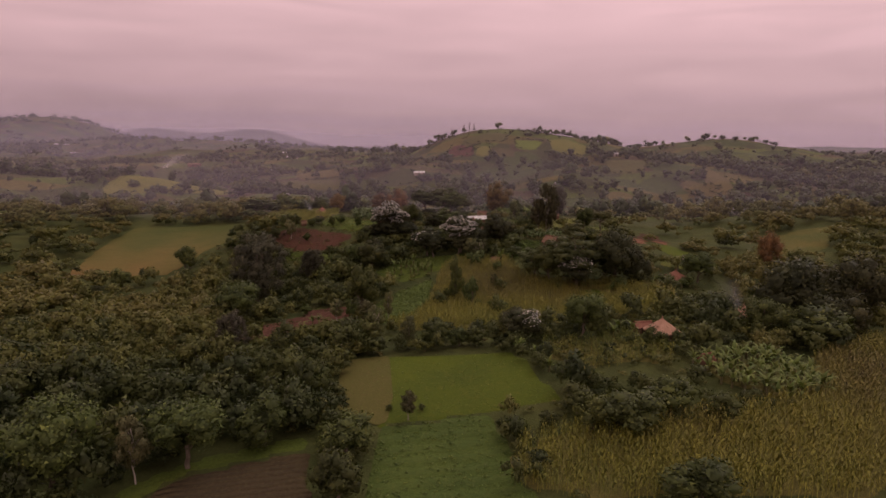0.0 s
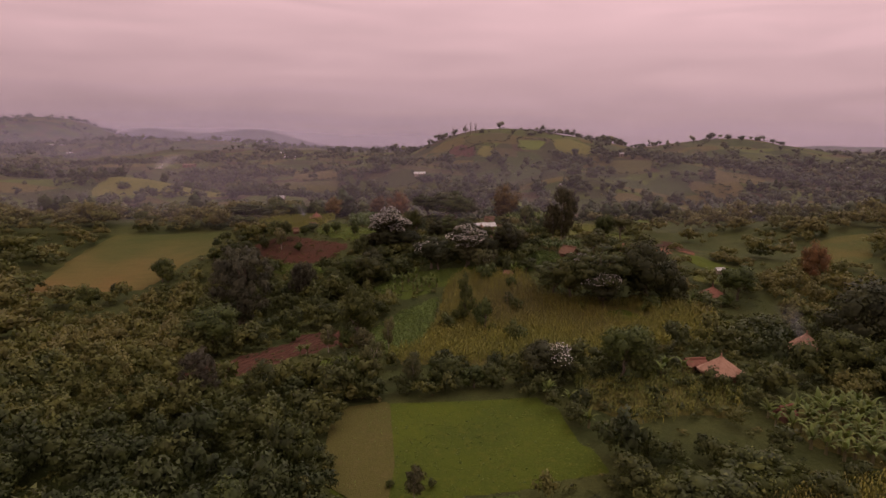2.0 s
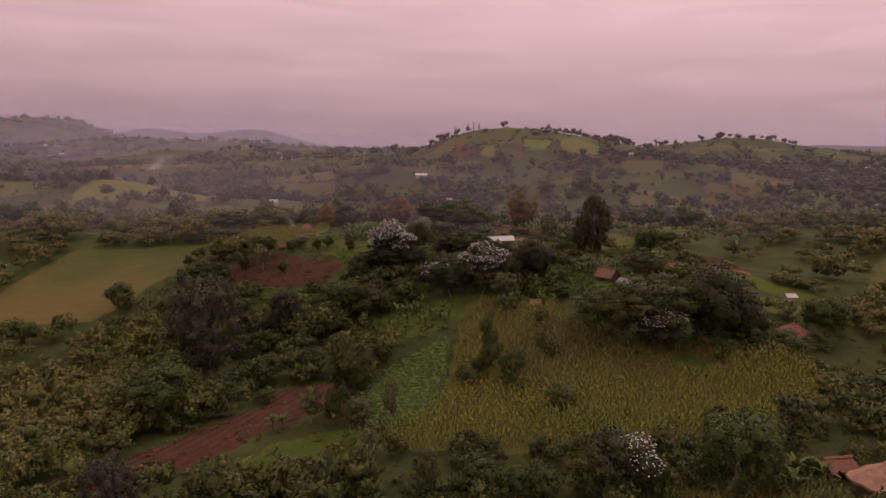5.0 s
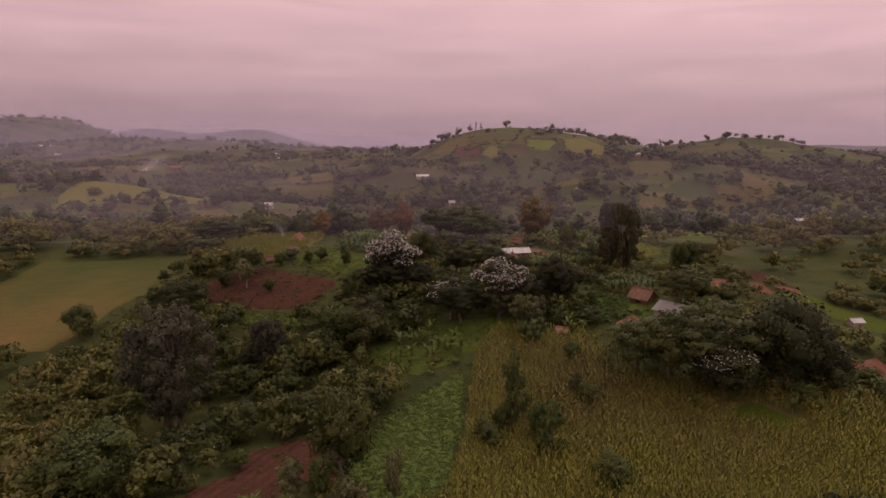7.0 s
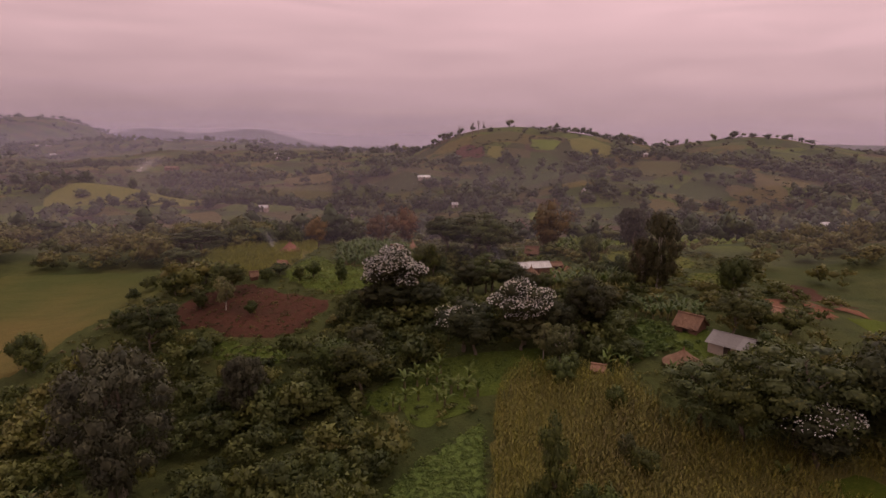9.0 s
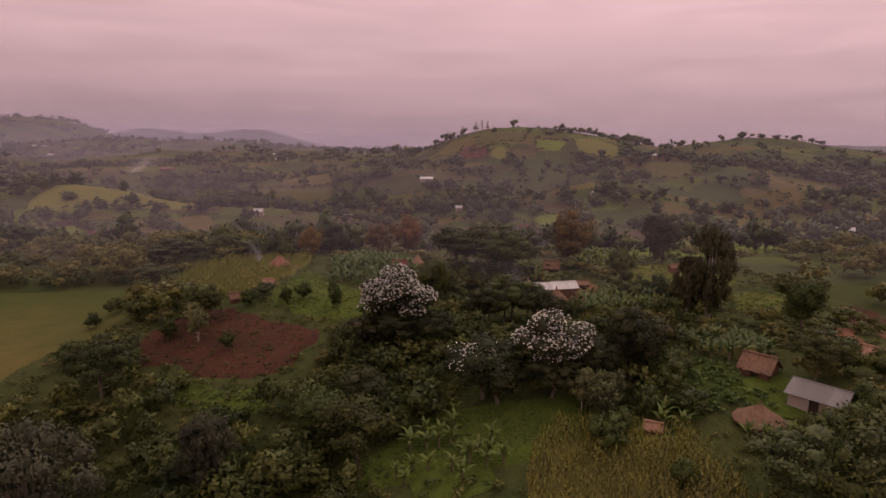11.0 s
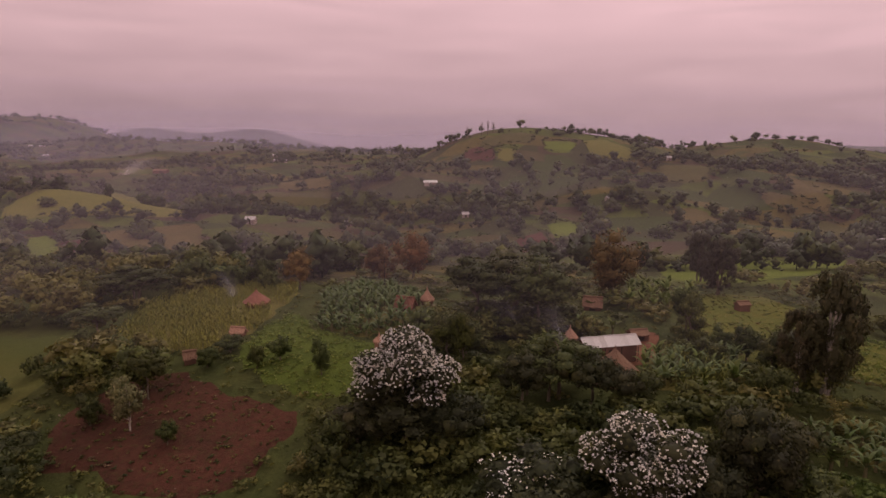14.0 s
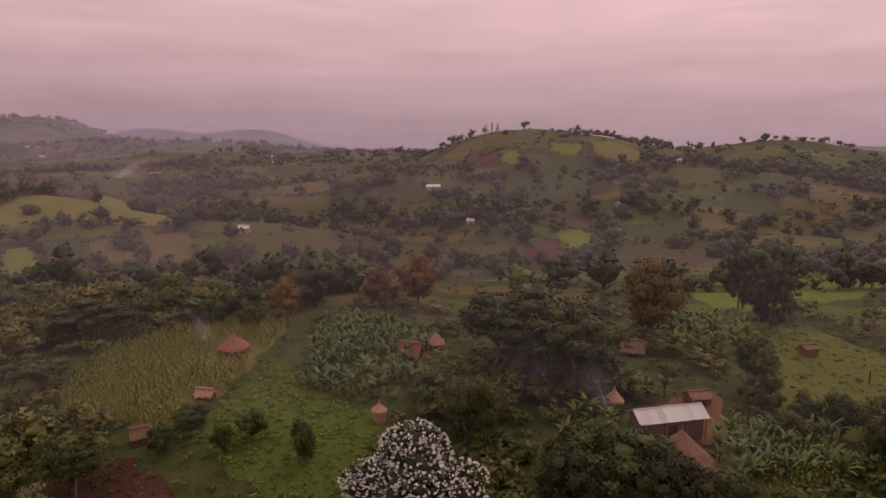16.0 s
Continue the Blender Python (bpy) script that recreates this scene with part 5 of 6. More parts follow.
crop("maize_near", "ripening yellow and brown maize stand", "maize", 4.3, 2.1, (0.24, 0.17, 0.07, 0.42, 0.0), M_MAIZE, MAIZE, 0.85)
crop("maize_mid", "yellowing maize stand between the hedges", "maize", 5.4, 2.0, (0.34, 0.18, 0.07, 0.03, 0.22), M_MAIZE, MAIZE, 0.82)
crop("maize_left", "dry pale maize stand on the ridge", "maize", 3.2, 1.9, (0.3, 0.13, 0.08))
crop("corn_right", "tall green maize below the house", "maize", 2.2, 2.3, (0.05, 0.1, 0.08))
crop("garden_near", "weedy maize garden", "maize", 2.2, 1.7, (0.12, 0.15, 0.1))
LOW = [bush_form(3, 12, 0.2, 90 + k, 1.0, 0) for k in range(3)]
crop("bean_strip", "low green bean plants", "bean plants", 6.5, 0.36, (0.45, 0.15, 0.1), M_GREENCROP, LOW, 1.4, "bean_plants")
crop("yard2", "weeds and vegetables between the huts", "weeds", 1.6, 0.6, (0.3, 0.3, 0.2), M_GREENCROP, LOW, 1.4, "garden_weeds")
crop("clearing", "rough grass tufts in the clearing", "grass", 1.2, 0.3, (0.25, 0.3, 0.2), M_GREENCROP, LOW, 1.5, "grass_tufts")
crop("ploughed", "sparse weeds on ploughed earth", "weeds", 0.8, 0.3, (0.4, 0.3, 0.3), M_BUSH, LOW, 1.6, "field_weeds")
crop("grass_field", "short grass tufts", "grass", 1.0, 0.14, (0.5, 0.3, 0.2), M_GREENCROP, LOW, 2.0, "grass_tufts")
crop("red_strip", "sparse weeds on red earth", "weeds", 0.18, 0.35, (0.4, 0.3, 0.3), M_BUSH, LOW, 1.6, "field_weeds")
crop("garden_near", "shrubs in a weedy garden", "shrubs", 0.35, 1.1, (0.3, 0.3, 0.2), M_BUSH, LOW, 1.5, "garden_shrubs")
crop("cabbage", "leafy green vegetable plants", "vegetables", 2.0, 0.7, (0.3, 0.3, 0.2), M_GREENCROP, LOW, 1.3, "vegetables")
crop("garden", "tall weeds in a green garden", "weeds", 1.5, 0.4, (0.75, 0.25, 0.15), M_GREENCROP, LOW, 1.5, "garden_weeds")
crop("clover_field", "low clover tufts", "clover", 1.3, 0.22, (0.3, 0.2, 0.2), M_GREENCROP, LOW, 1.8, "clover_tufts")
crop("meadow_left", "rough grass tufts", "grass", 1.6, 0.5, (0.6, 0.3, 0.2), M_GREENCROP, LOW, 1.4, "grass_tufts")
crop("clearing2", "rough grass tufts in the clearing", "grass", 1.0, 0.3, (0.3, 0.3, 0.2), M_GREENCROP, LOW, 1.5, "grass_tufts")


crop("enset", "leafy undergrowth between false bananas", "weeds", 1.4, 0.9, (0.3, 0.2, 0.15), M_GREENCROP, LOW, 1.2, "garden_weeds")
crop("slope_right", "tall yellow-green weeds on the slope", "weeds", 1.1, 0.5, (0.7, 0.3, 0.15), M_GREENCROP, LOW, 1.5, "slope_weeds")
crop("open_right", "sparse grass tufts in the open meadow", "grass", 0.45, 0.35, (0.6, 0.3, 0.2), M_BUSH, LOW, 1.6, "grass_tufts")


# banana and false banana plants, leaf by leaf
def blade_mesh(seed, length=1.0, width=0.11, material=M_BANANA):
    """One long arching blade with a folded midrib, growing along +x."""
    r = np.random.default_rng(seed)
    bm = bmesh.new()
    rows, n = [], 6
    for k in range(n + 1):
        s = k / n
        x, z = length * (0.20 * s + 0.34 * s**2), length * (1.0 * s - 0.42 * s**2.4)
        half = width * math.sin(math.pi * min(1.0, 0.12 + 0.88 * s) ** 0.8) * (0.9 + 0.2 * r.random()) if 0 < k < n else 0.02
        rows.append([bm.verts.new((x, -half, z - 0.25 * half)), bm.verts.new((x, 0, z)), bm.verts.new((x, half, z - 0.25 * half))])
    for a, b in zip(rows, rows[1:]):
        bm.faces.new((a[0], a[1], b[1], b[0]))
        bm.faces.new((a[1], a[2], b[2], b[1]))
    me = bpy.data.meshes.new("leaf")
    bm.to_mesh(me)
    bm.free()
    me.materials.append(material)
    return me


BLADES = [blade_mesh(k) for k in range(4)]
ENSET_BLADES = [blade_mesh(k, 1.1, 0.10, M_ENSET) for k in range(4)]
bm = bmesh.new()
limb(bm, (0, 0, -0.1), (0, 0, 0.5), 0.07, 0.035, 7, 3, 0.0)
STEM = bpy.data.meshes.new("stem")
bm.to_mesh(STEM)
bm.free()
STEM.materials.append(rough_mat("banana_stem", (0.10, 0.09, 0.045), (0.17, 0.15, 0.07), 3, (1, 1, 0.3)))


def banana(x, y, high, label="green banana plant with long arching leaves", blades=BLADES):
    name, group = ("banana_plant", "banana plants") if blades is BLADES else ("false_banana_plant", "false banana plants")
    root = thing(name, x, y, label, group[:-1], group, rng.random() * 360)
    root.scale = (high,) * 3
    stem = new("stem", STEM)
    stem.parent = root
    n = int(rng.integers(7, 10))
    for k in range(n):
        ob = new("leaf", blades[k % 4])
        ob.parent = root
        ob.matrix_basis = pose(0, 0, 0.30 + 0.15 * k / n, 0, 34 * (1 - k / n) - 10 + 7 * rng.normal(), 137.5 * k + 15 * rng.normal()) @ Matrix.Scale(0.62 + 0.2 * rng.random(), 4)


def bananas(key, count, high, label, blades=BLADES):
    poly = list(FIELDS[key])
    xs, ys = zip(*poly)
    done = []
    for x, y in spread(min(xs), max(xs), min(ys), max(ys), 4000):
        if len(done) >= count:
            break
        if inside(np.array([x]), np.array([y]), poly)[0] and all((x - a) ** 2 + (y - b) ** 2 > 1.3 for a, b in done):
            done.append((x, y))
            banana(x, y, high * (0.75 + 0.5 * rng.random()), label, blades)


bananas("banana_near", 80, 2.5, "pale green banana plant in a dense patch")
bananas("enset", 135, 2.5, "blue-green false banana plant with upright leaves", ENSET_BLADES)
bananas("corn_right", 16, 2.6, "green banana plant among maize")
bananas("bananas_ridge", 40, 3.2, "green banana plant on the ridge")
bananas("bananas_c", 22, 2.3, "young pale green banana plant in grass")
bananas("bananas_h", 58, 2.5, "dark green false banana plant beside the zinc-roofed house", ENSET_BLADES)
bananas("bananas_r", 26, 2.3, "dark green false banana plant beside the huts", ENSET_BLADES)
for x, y, high in ((-21.8, 101.1, 2.3), (44.5, 122, 2.3), (46.2, 121.6, 2.4), (48, 122.4, 2.3), (50, 122, 2.5), (52, 122.8, 2.3), (54, 129.5, 3.2), (33.4, 115.8, 2.2), (36, 115, 2.4), (37.9, 114, 2.2), (40.5, 116, 2.5), (42.6, 118.2, 2.6), (-22.8, 100.8, 2.2), (10.6, 80, 2.6), (12.6, 77, 2.4), (13.5, 72, 2.3), (13.4, 139.5, 2.6), (14.2, 141, 2.8), (15.2, 138.6, 2.7), (16.4, 140.3, 2.6), (2.6, 181, 3.4), (1.2, 180, 3.2), (4.2, 179, 3.0), (-0.5, 176.5, 2.8), (25.6, 84, 2.8),
                   (27.4, 83, 2.6), (24.5, 82.4, 2.5), (-27, 84, 2.4), (-33, 82, 2.2), (-46, 120, 2.6), (21, 152, 2.8), (23.5, 118, 2.2), (22, 136.2, 2.3), (23.4, 135.8, 2.2), (20.6, 136.8, 2.4), (24.3, 135.6, 2.7), (26.5, 135.2, 2.6), (-6, 150, 2.6), (-4.5, 151, 2.4), (12.5, 186, 3.0), (8.5, 188, 3.0)):
    banana(x, y, high)


# ---- homesteads ----
def box(bm, x0, x1, y0, y1, z0, z1):
    """A box with slightly softened corners."""
    r = bmesh.ops.create_cube(bm, size=1.0, matrix=Matrix.Translation(((x0 + x1) / 2, (y0 + y1) / 2, (z0 + z1) / 2)) @ Matrix.Diagonal((x1 - x0, y1 - y0, z1 - z0, 1)))
    return r["verts"]


def slab(bm, corners, thick, nx=10, ny=6, rough=0.0, seed=1):
    """A roof slope between four corners (ridge left, ridge right, eave right, eave left), thick and uneven."""
    a, b, c, d = (Vector(v) for v in corners)
    n = (b - a).cross(d - a).normalized()
    n = n if n.z > 0 else -n
    r = np.random.default_rng(seed)
    lay = []
    for under in (0, 1):
        rows = []
        for j in range(ny + 1):
            row = []
            for i in range(nx + 1):
                p = a.lerp(b, i / nx).lerp(d.lerp(c, i / nx), j / ny) - n * thick * under
                edge = (j == ny) or i in (0, nx)
                p += n * rough * r.normal() * 0.5 + ((d - a).normalized() * rough * 2.2 * r.normal() if edge and j == ny else Vector())
                row.append(bm.verts.new(p))
            rows.append(row)
        lay.append(rows)
    top, low = lay
    for j in range(ny):
        for i in range(nx):
            bm.faces.new((top[j][i], top[j + 1][i], top[j + 1][i + 1], top[j][i + 1]))
            bm.faces.new((low[j][i], low[j][i + 1], low[j + 1][i + 1], low[j + 1][i]))
    rim = [(j, 0) for j in range(ny)] + [(ny, i) for i in range(nx)] + [(j, nx) for j in range(ny, 0, -1)] + [(0, i) for i in range(nx, 0, -1)]
    for p, q in zip(rim, rim[1:] + rim[:1]):
        bm.faces.new((top[p[0]][p[1]], low[p[0]][p[1]], low[q[0]][q[1]], top[q[0]][q[1]]))
    bmesh.ops.recalc_face_normals(bm, faces=bm.faces[:])


def zinc_sheet(length, width=0.8, waves=5):
    """One corrugated sheet, running down +y from the ridge."""
    bm = bmesh.new()
    n = waves * 4
    rows = [[bm.verts.new((width * (i / n - 0.5), y, 0.018 * math.sin(i / 4 * 2 * math.pi))) for i in range(n + 1)] for y in (0, length)]
    low = [[bm.verts.new(v.co - Vector((0, 0, 0.004))) for v in row] for row in rows]
    for i in range(n):
        bm.faces.new((rows[0][i], rows[1][i], rows[1][i + 1], rows[0][i + 1]))
        bm.faces.new((low[0][i], low[0][i + 1], low[1][i + 1], low[1][i]))
        bm.faces.new((rows[1][i], low[1][i], low[1][i + 1], rows[1][i + 1]))
    return bm


def gable_house(name, x, y, turn, long, deep, wall, rise, over, roofing, walling, label, category="house", door=True, posts=0, seed=1, simple=False):
    """Four thick walls with a doorway and windows, and a roof of two slopes; the ridge runs along the local x."""
    root = thing(name, x, y, label, category, "", turn)
    hx, hy, t = long / 2, deep / 2, 0.22
    base = -0.5

    def wall_part(pieces, gable=0):
        bm = bmesh.new()
        for q in pieces:
            box(bm, *q)
        if gable:
            s = gable * hx
            a, b = sorted((s, s - gable * t))
            vs = [[bm.verts.new((u, v, z)) for v, z in ((-hy, wall), (hy, wall), (0, wall + rise * 0.96))] for u in (a, b)]
            bm.faces.new(vs[0][::-1])
            bm.faces.new(vs[1])
            for k in range(3):
                bm.faces.new((vs[0][k], vs[0][(k + 1) % 3], vs[1][(k + 1) % 3], vs[1][k]))
        bmesh.ops.recalc_face_normals(bm, faces=bm.faces[:])
        return part("wall", bm, walling, root)

    dw, dh = 0.9, min(1.9, wall - 0.15)
    if door:
        wall_part([(-hx, -dw / 2, -hy, -hy + t, base, wall), (dw / 2, hx, -hy, -hy + t, base, wall), (-dw / 2, dw / 2, -hy, -hy + t, dh, wall)])
        bm = bmesh.new()
        box(bm, -dw / 2 + 0.03, dw / 2 - 0.03, -hy + 0.08, -hy + 0.13, 0.02, dh - 0.03)
        for z in (0.35, dh - 0.4):
            box(bm, -dw / 2 + 0.06, dw / 2 - 0.06, -hy + 0.05, -hy + 0.08, z, z + 0.1)
        part("door", bm, M_DARK, root, "dark plank door")
    else:
        wall_part([(-hx, hx, -hy, -hy + t, base, wall)])
    wall_part([(-hx, hx, hy - t, hy, base, wall)])
    for s in (-1, 1):
        a, b = sorted((s * hx, s * (hx - t)))
        if simple or wall < 1.6:
            wall_part([(a, b, -hy + t, hy - t, base, wall)], s)
        else:
            ww = 0.5
            wall_part([(a, b, -hy + t, -ww / 2, base, wall), (a, b, ww / 2, hy - t, base, wall), (a, b, -ww / 2, ww / 2, base, 0.95), (a, b, -ww / 2, ww / 2, 1.55, wall)], s)
            bm = bmesh.new()
            box(bm, a + 0.08, b - 0.08, -ww / 2, ww / 2, 0.95, 1.55)
            part("window", bm, M_DARK, root, "small dark shuttered window")
    roof = new("roof")
    roof.parent = root
    run = math.hypot(hy, rise)
    drop = rise * over / hy
    for side in (-1, 1):
        if roofing in (M_TIN, M_OLDTIN):
            n = max(2, round((long + 2 * over) / 0.76))
            for k in range(n):
                sheet = part("zinc_sheet", zinc_sheet(run + over), roofing, roof)
                sx = -hx - over + (long + 2 * over) * (k + 0.5) / n
                ang = math.degrees(math.atan2(rise, hy))
                sheet.matrix_basis = pose(sx, 0, wall + rise + 0.05 + 0.006 * (k % 2), 0, 0, 0 if side > 0 else 180) @ pose(0, 0, 0, -ang, 0.6 * math.sin(k * 2.1 + seed), 0)
        else:
            bm = bmesh.new()
            slab(bm, ((-hx - over, 0, wall + rise + 0.2), (hx + over, 0, wall + rise + 0.2), (hx + over, side * (hy + over), wall - drop + 0.2), (-hx - over, side * (hy + over), wall - drop + 0.2)), 0.2, 14, 7, 0.045, seed + side)
            part("thatch_slope", bm, roofing, roof)
    bm = bmesh.new()
    limb(bm, (-hx - over, 0, wall + rise + (0.06 if roofing in (M_TIN, M_OLDTIN) else 0.2)), (hx + over, 0, wall + rise + (0.06 if roofing in (M_TIN, M_OLDTIN) else 0.2)), 0.07 if roofing in (M_TIN, M_OLDTIN) else 0.16, 0.07 if roofing in (M_TIN, M_OLDTIN) else 0.15, 7, 6, 0.004)
    part("ridge_cap", bm, roofing, roof)
    for k in range(posts):
        bm = bmesh.new()
        px = -hx + long * k / max(1, posts - 1)
        limb(bm, (px, -hy - over * 0.8, -0.3), (px, -hy - over * 0.8, wall - drop), 0.06, 0.05, 6, 2, 0.01)
        part("post", bm, M_DARK, root)
    return root


def round_hut(name, x, y, turn, radius, wall, rise, over, roofing, walling, label, sides=18, category="hut", seed=1):
    """A mud wall ring with a doorway and a steep thatched cone or pyramid with an uneven eave."""
    root = thing(name, x, y, label, category, "", turn)
    r = np.random.default_rng(seed)
    n = 20
    bm = bmesh.new()
    ring = []
    for k in range(n):
        q = 2 * math.pi * k / n
        d = abs(math.cos(q * sides / 2)) if sides == 4 else 0
        rr = radius * (1.0 if sides != 4 else 1 / max(abs(math.cos(q)), abs(math.sin(q))) * 0.82)
        ring.append([bm.verts.new(((rr - t) * math.cos(q), (rr - t) * math.sin(q), z)) for t, z in ((0, -0.5), (0, wall), (0.2, wall), (0.2, -0.5))])
    for k in range(n):
        a, b = ring[k], ring[(k + 1) % n]
        if k in (14, 15) and wall > 1.2:
            continue
        for i in range(4):
            bm.faces.new((a[i], b[i], b[(i + 1) % 4], a[(i + 1) % 4]))
    for k in (14, 16) if wall > 1.2 else ():
        bm.faces.new(ring[k])
    bmesh.ops.recalc_face_normals(bm, faces=bm.faces[:])
    part("wall", bm, walling, root)
    if wall > 1.2:
        bm = bmesh.new()
        a, b = ring_pt(radius, sides, 14, n), ring_pt(radius, sides, 16, n)
        mid = (a + b) / 2
        ang = math.atan2(mid.y, mid.x)
        box(bm, -0.04, 0.04, -0.5, 0.5, -0.2, wall - 0.1)
        bmesh.ops.transform(bm, matrix=Matrix.Translation(mid * 0.9) @ Matrix.Rotation(ang, 4, "Z"), verts=bm.verts[:])
        part("door", bm, M_DARK, root, "dark doorway screen")
    bm = bmesh.new()
    m, rows = 28, 8
    top, low = [], []
    for j in range(rows + 1):
        s = j / rows
        line, under = [], []
        for k in range(m):
            q = 2 * math.pi * k / m
            sq = 1.0 if sides != 4 else (0.93 / max(abs(math.cos(q)), abs(math.sin(q)))) ** 0.8
            rr = max(0.06, (radius + over) * s * sq * (1 + 0.012 * r.normal()))
            z = wall + rise - (rise + over * rise / radius * 0.7) * s ** 0.94 + 0.03 * r.normal() + (0.05 * r.normal() if j == rows else 0) + 0.25
            line.append(bm.verts.new((rr * math.cos(q), rr * math.sin(q), z)))
            under.append(bm.verts.new((rr * 0.985 * math.cos(q), rr * 0.985 * math.sin(q), z - 0.22)))
        top.append(line)
        low.append(under)
    for j in range(rows):
        for k in range(m):
            bm.faces.new((top[j][k], top[j + 1][k], top[j + 1][(k + 1) % m], top[j][(k + 1) % m]))
            bm.faces.new((low[j][k], low[j][(k + 1) % m], low[j + 1][(k + 1) % m], low[j + 1][k]))
    for k in range(m):
        bm.faces.new((top[-1][k], low[-1][k], low[-1][(k + 1) % m], top[-1][(k + 1) % m]))
    bm.faces.new(top[0])
    roof = part("roof", bm, roofing, root)
    bm = bmesh.new()
    limb(bm, (0, 0, wall + rise + 0.1), (0, 0, wall + rise + 0.6), 0.13, 0.05, 7, 3, 0.02)
    part("roof_knot", bm, roofing, roof)
    return root


def ring_pt(radius, sides, k, n):
    q = 2 * math.pi * k / n
    rr = radius * (1.0 if sides != 4 else 1 / max(abs(math.cos(q)), abs(math.sin(q))) * 0.82)
    return Vector((rr * math.cos(q), rr * math.sin(q), 0))


gable_house("house", 9.4, 177.0, 12, 6.5, 2.3, 2.6, 0.7, 0.4, M_TIN, M_MUD, "mud-walled house with a bright new zinc sheet roof", posts=4, seed=1)
round_hut("hut", 8.8, 171.8, 20, 3.0, 0.4, 2.9, 0.6, M_THATCH, M_MUD, "brown thatched round hut in front of the zinc-roofed house", seed=3)
round_hut("hut", 6.2, 183.8, 0, 0.8, 0.9, 1.0, 0.3, M_FRESH, M_MUD, "small conical thatched kitchen hut with smoke", seed=4)
gable_house("hut", 15.4, 184.2, 10, 2.2, 1.8, 0.9, 0.4, 0.2, M_THATCH, M_MUD, "small reddish thatched hut behind the house", "hut", seed=5)
gable_house("hut", 13.2, 200.2, -15, 2.6, 2.2, 0.8, 1.1, 0.3, M_THATCH, M_MUD, "reddish thatched hut among bananas", "hut", seed=6)
gable_house("hut", 27.2, 147.8, -48, 3.0, 3.0, 0.7, 1.2, 0.35, M_THATCH, M_MUD, "brown thatched mud hut with a ragged ridge", "hut", seed=7)
gable_house("house", 29.9, 140.9, -50, 4.8, 3.9, 1.4, 0.95, 0.35, M_OLDTIN, M_LIME, "limewashed house with a weathered grey zinc roof", seed=8)
round_hut("hut", 22.9, 139.2, 0, 2.0, 0.35, 1.4, 0.45, M_THATCH, M_MUD, "wide brown thatched round hut beside the grey-roofed house", seed=9)
gable_house("granary", 12.5, 139.2, -25, 1.5, 1.1, 0.4, 0.45, 0.2, M_FRESH, M_MUD, "tiny orange thatched granary", "granary", False, seed=10)
gable_house("hut", 42.0, 151.6, -52, 3.4, 2.8, 0.35, 1.2, 0.4, M_FRESH, M_MUD, "orange thatched hut at the edge of a red bank", "hut", seed=11)
round_hut("hut", 30.9, 81.2, 25, 1.8, 1.2, 1.5, 0.4, M_FRESH, M_MUD, "large hut with a fresh pinkish thatched pyramid roof", 4, seed=12)
gable_house("granary", 33.2, 71.6, 20, 1.4, 1.2, 0.7, 0.6, 0.2, M_REDTHATCH, M_MUD, "tiny reddish thatched granary beside the banana patch", "granary", False, seed=25)
gable_house("hut", 29.3, 84.4, 8, 2.2, 1.6, 0.9, 0.5, 0.25, M_REDTHATCH, M_MUD, "low reddish-brown thatched shed behind the hut", "hut", seed=13)
round_hut("hut", 49.8, 95.8, 0, 2.0, 1.4, 1.9, 0.6, M_FRESH, M_MUD, "pinkish thatched hut under dark trees", seed=14)
round_hut("hut", -40.2, 198.2, 0, 1.6, 1.0, 1.5, 0.5, M_REDTHATCH, M_MUD, "pinkish-red thatched round hut behind maize", seed=15)
gable_house("granary", -38.0, 183.2, -10, 1.7, 1.1, 0.45, 0.5, 0.2, M_FRESH, M_MUD, "tiny orange thatched granary at the maize's edge", "granary", False, seed=16)
gable_house("granary", -41.0, 174.9, 25, 1.3, 1.2, 0.6, 0.7, 0.15, M_THATCH, M_MUD, "tiny brown thatched granary beside the ploughed field", "granary", False, seed=17)
gable_house("hut", -16.6, 196.2, -18, 2.4, 1.9, 0.9, 1.1, 0.35, M_REDTHATCH, M_MUD, "pinkish-red thatched hut behind false bananas", "hut", seed=18)
round_hut("hut", -13.4, 200.0, 0, 0.9, 1.1, 1.3, 0.3, M_FRESH, M_MUD, "small orange thatched cone hut", seed=19)
round_hut("granary", -18.8, 179.0, 0, 0.62, 1.1, 0.6, 0.2, M_FRESH, M_FRESH, "small pinkish basket granary", seed=20, category="granary")
gable_house("hut", 38.2, 202.0, 8, 1.9, 1.4, 1.1, 0.4, 0.15, M_THATCH, M_MUD, "small mud hut at the meadow's edge", "hut", False, seed=21)
round_hut("hut", 50.6, 127.2, 0, 2.6, 0.3, 1.7, 0.5, M_REDTHATCH, M_MUD, "dark red thatched round hut behind bananas", seed=24)
gable_house("shed", 60.2, 145.0, 5, 1.7, 1.5, 0.9, 0.4, 0.2, M_TIN, M_LIME, "small zinc-roofed shed in a field", "shed", False, seed=22)
round_hut("hut", -16.6, 105.2, 0, 1.0, 0.8, 1.0, 0.3, M_REDTHATCH, M_MUD, "small reddish field shelter in the bushes", seed=23)
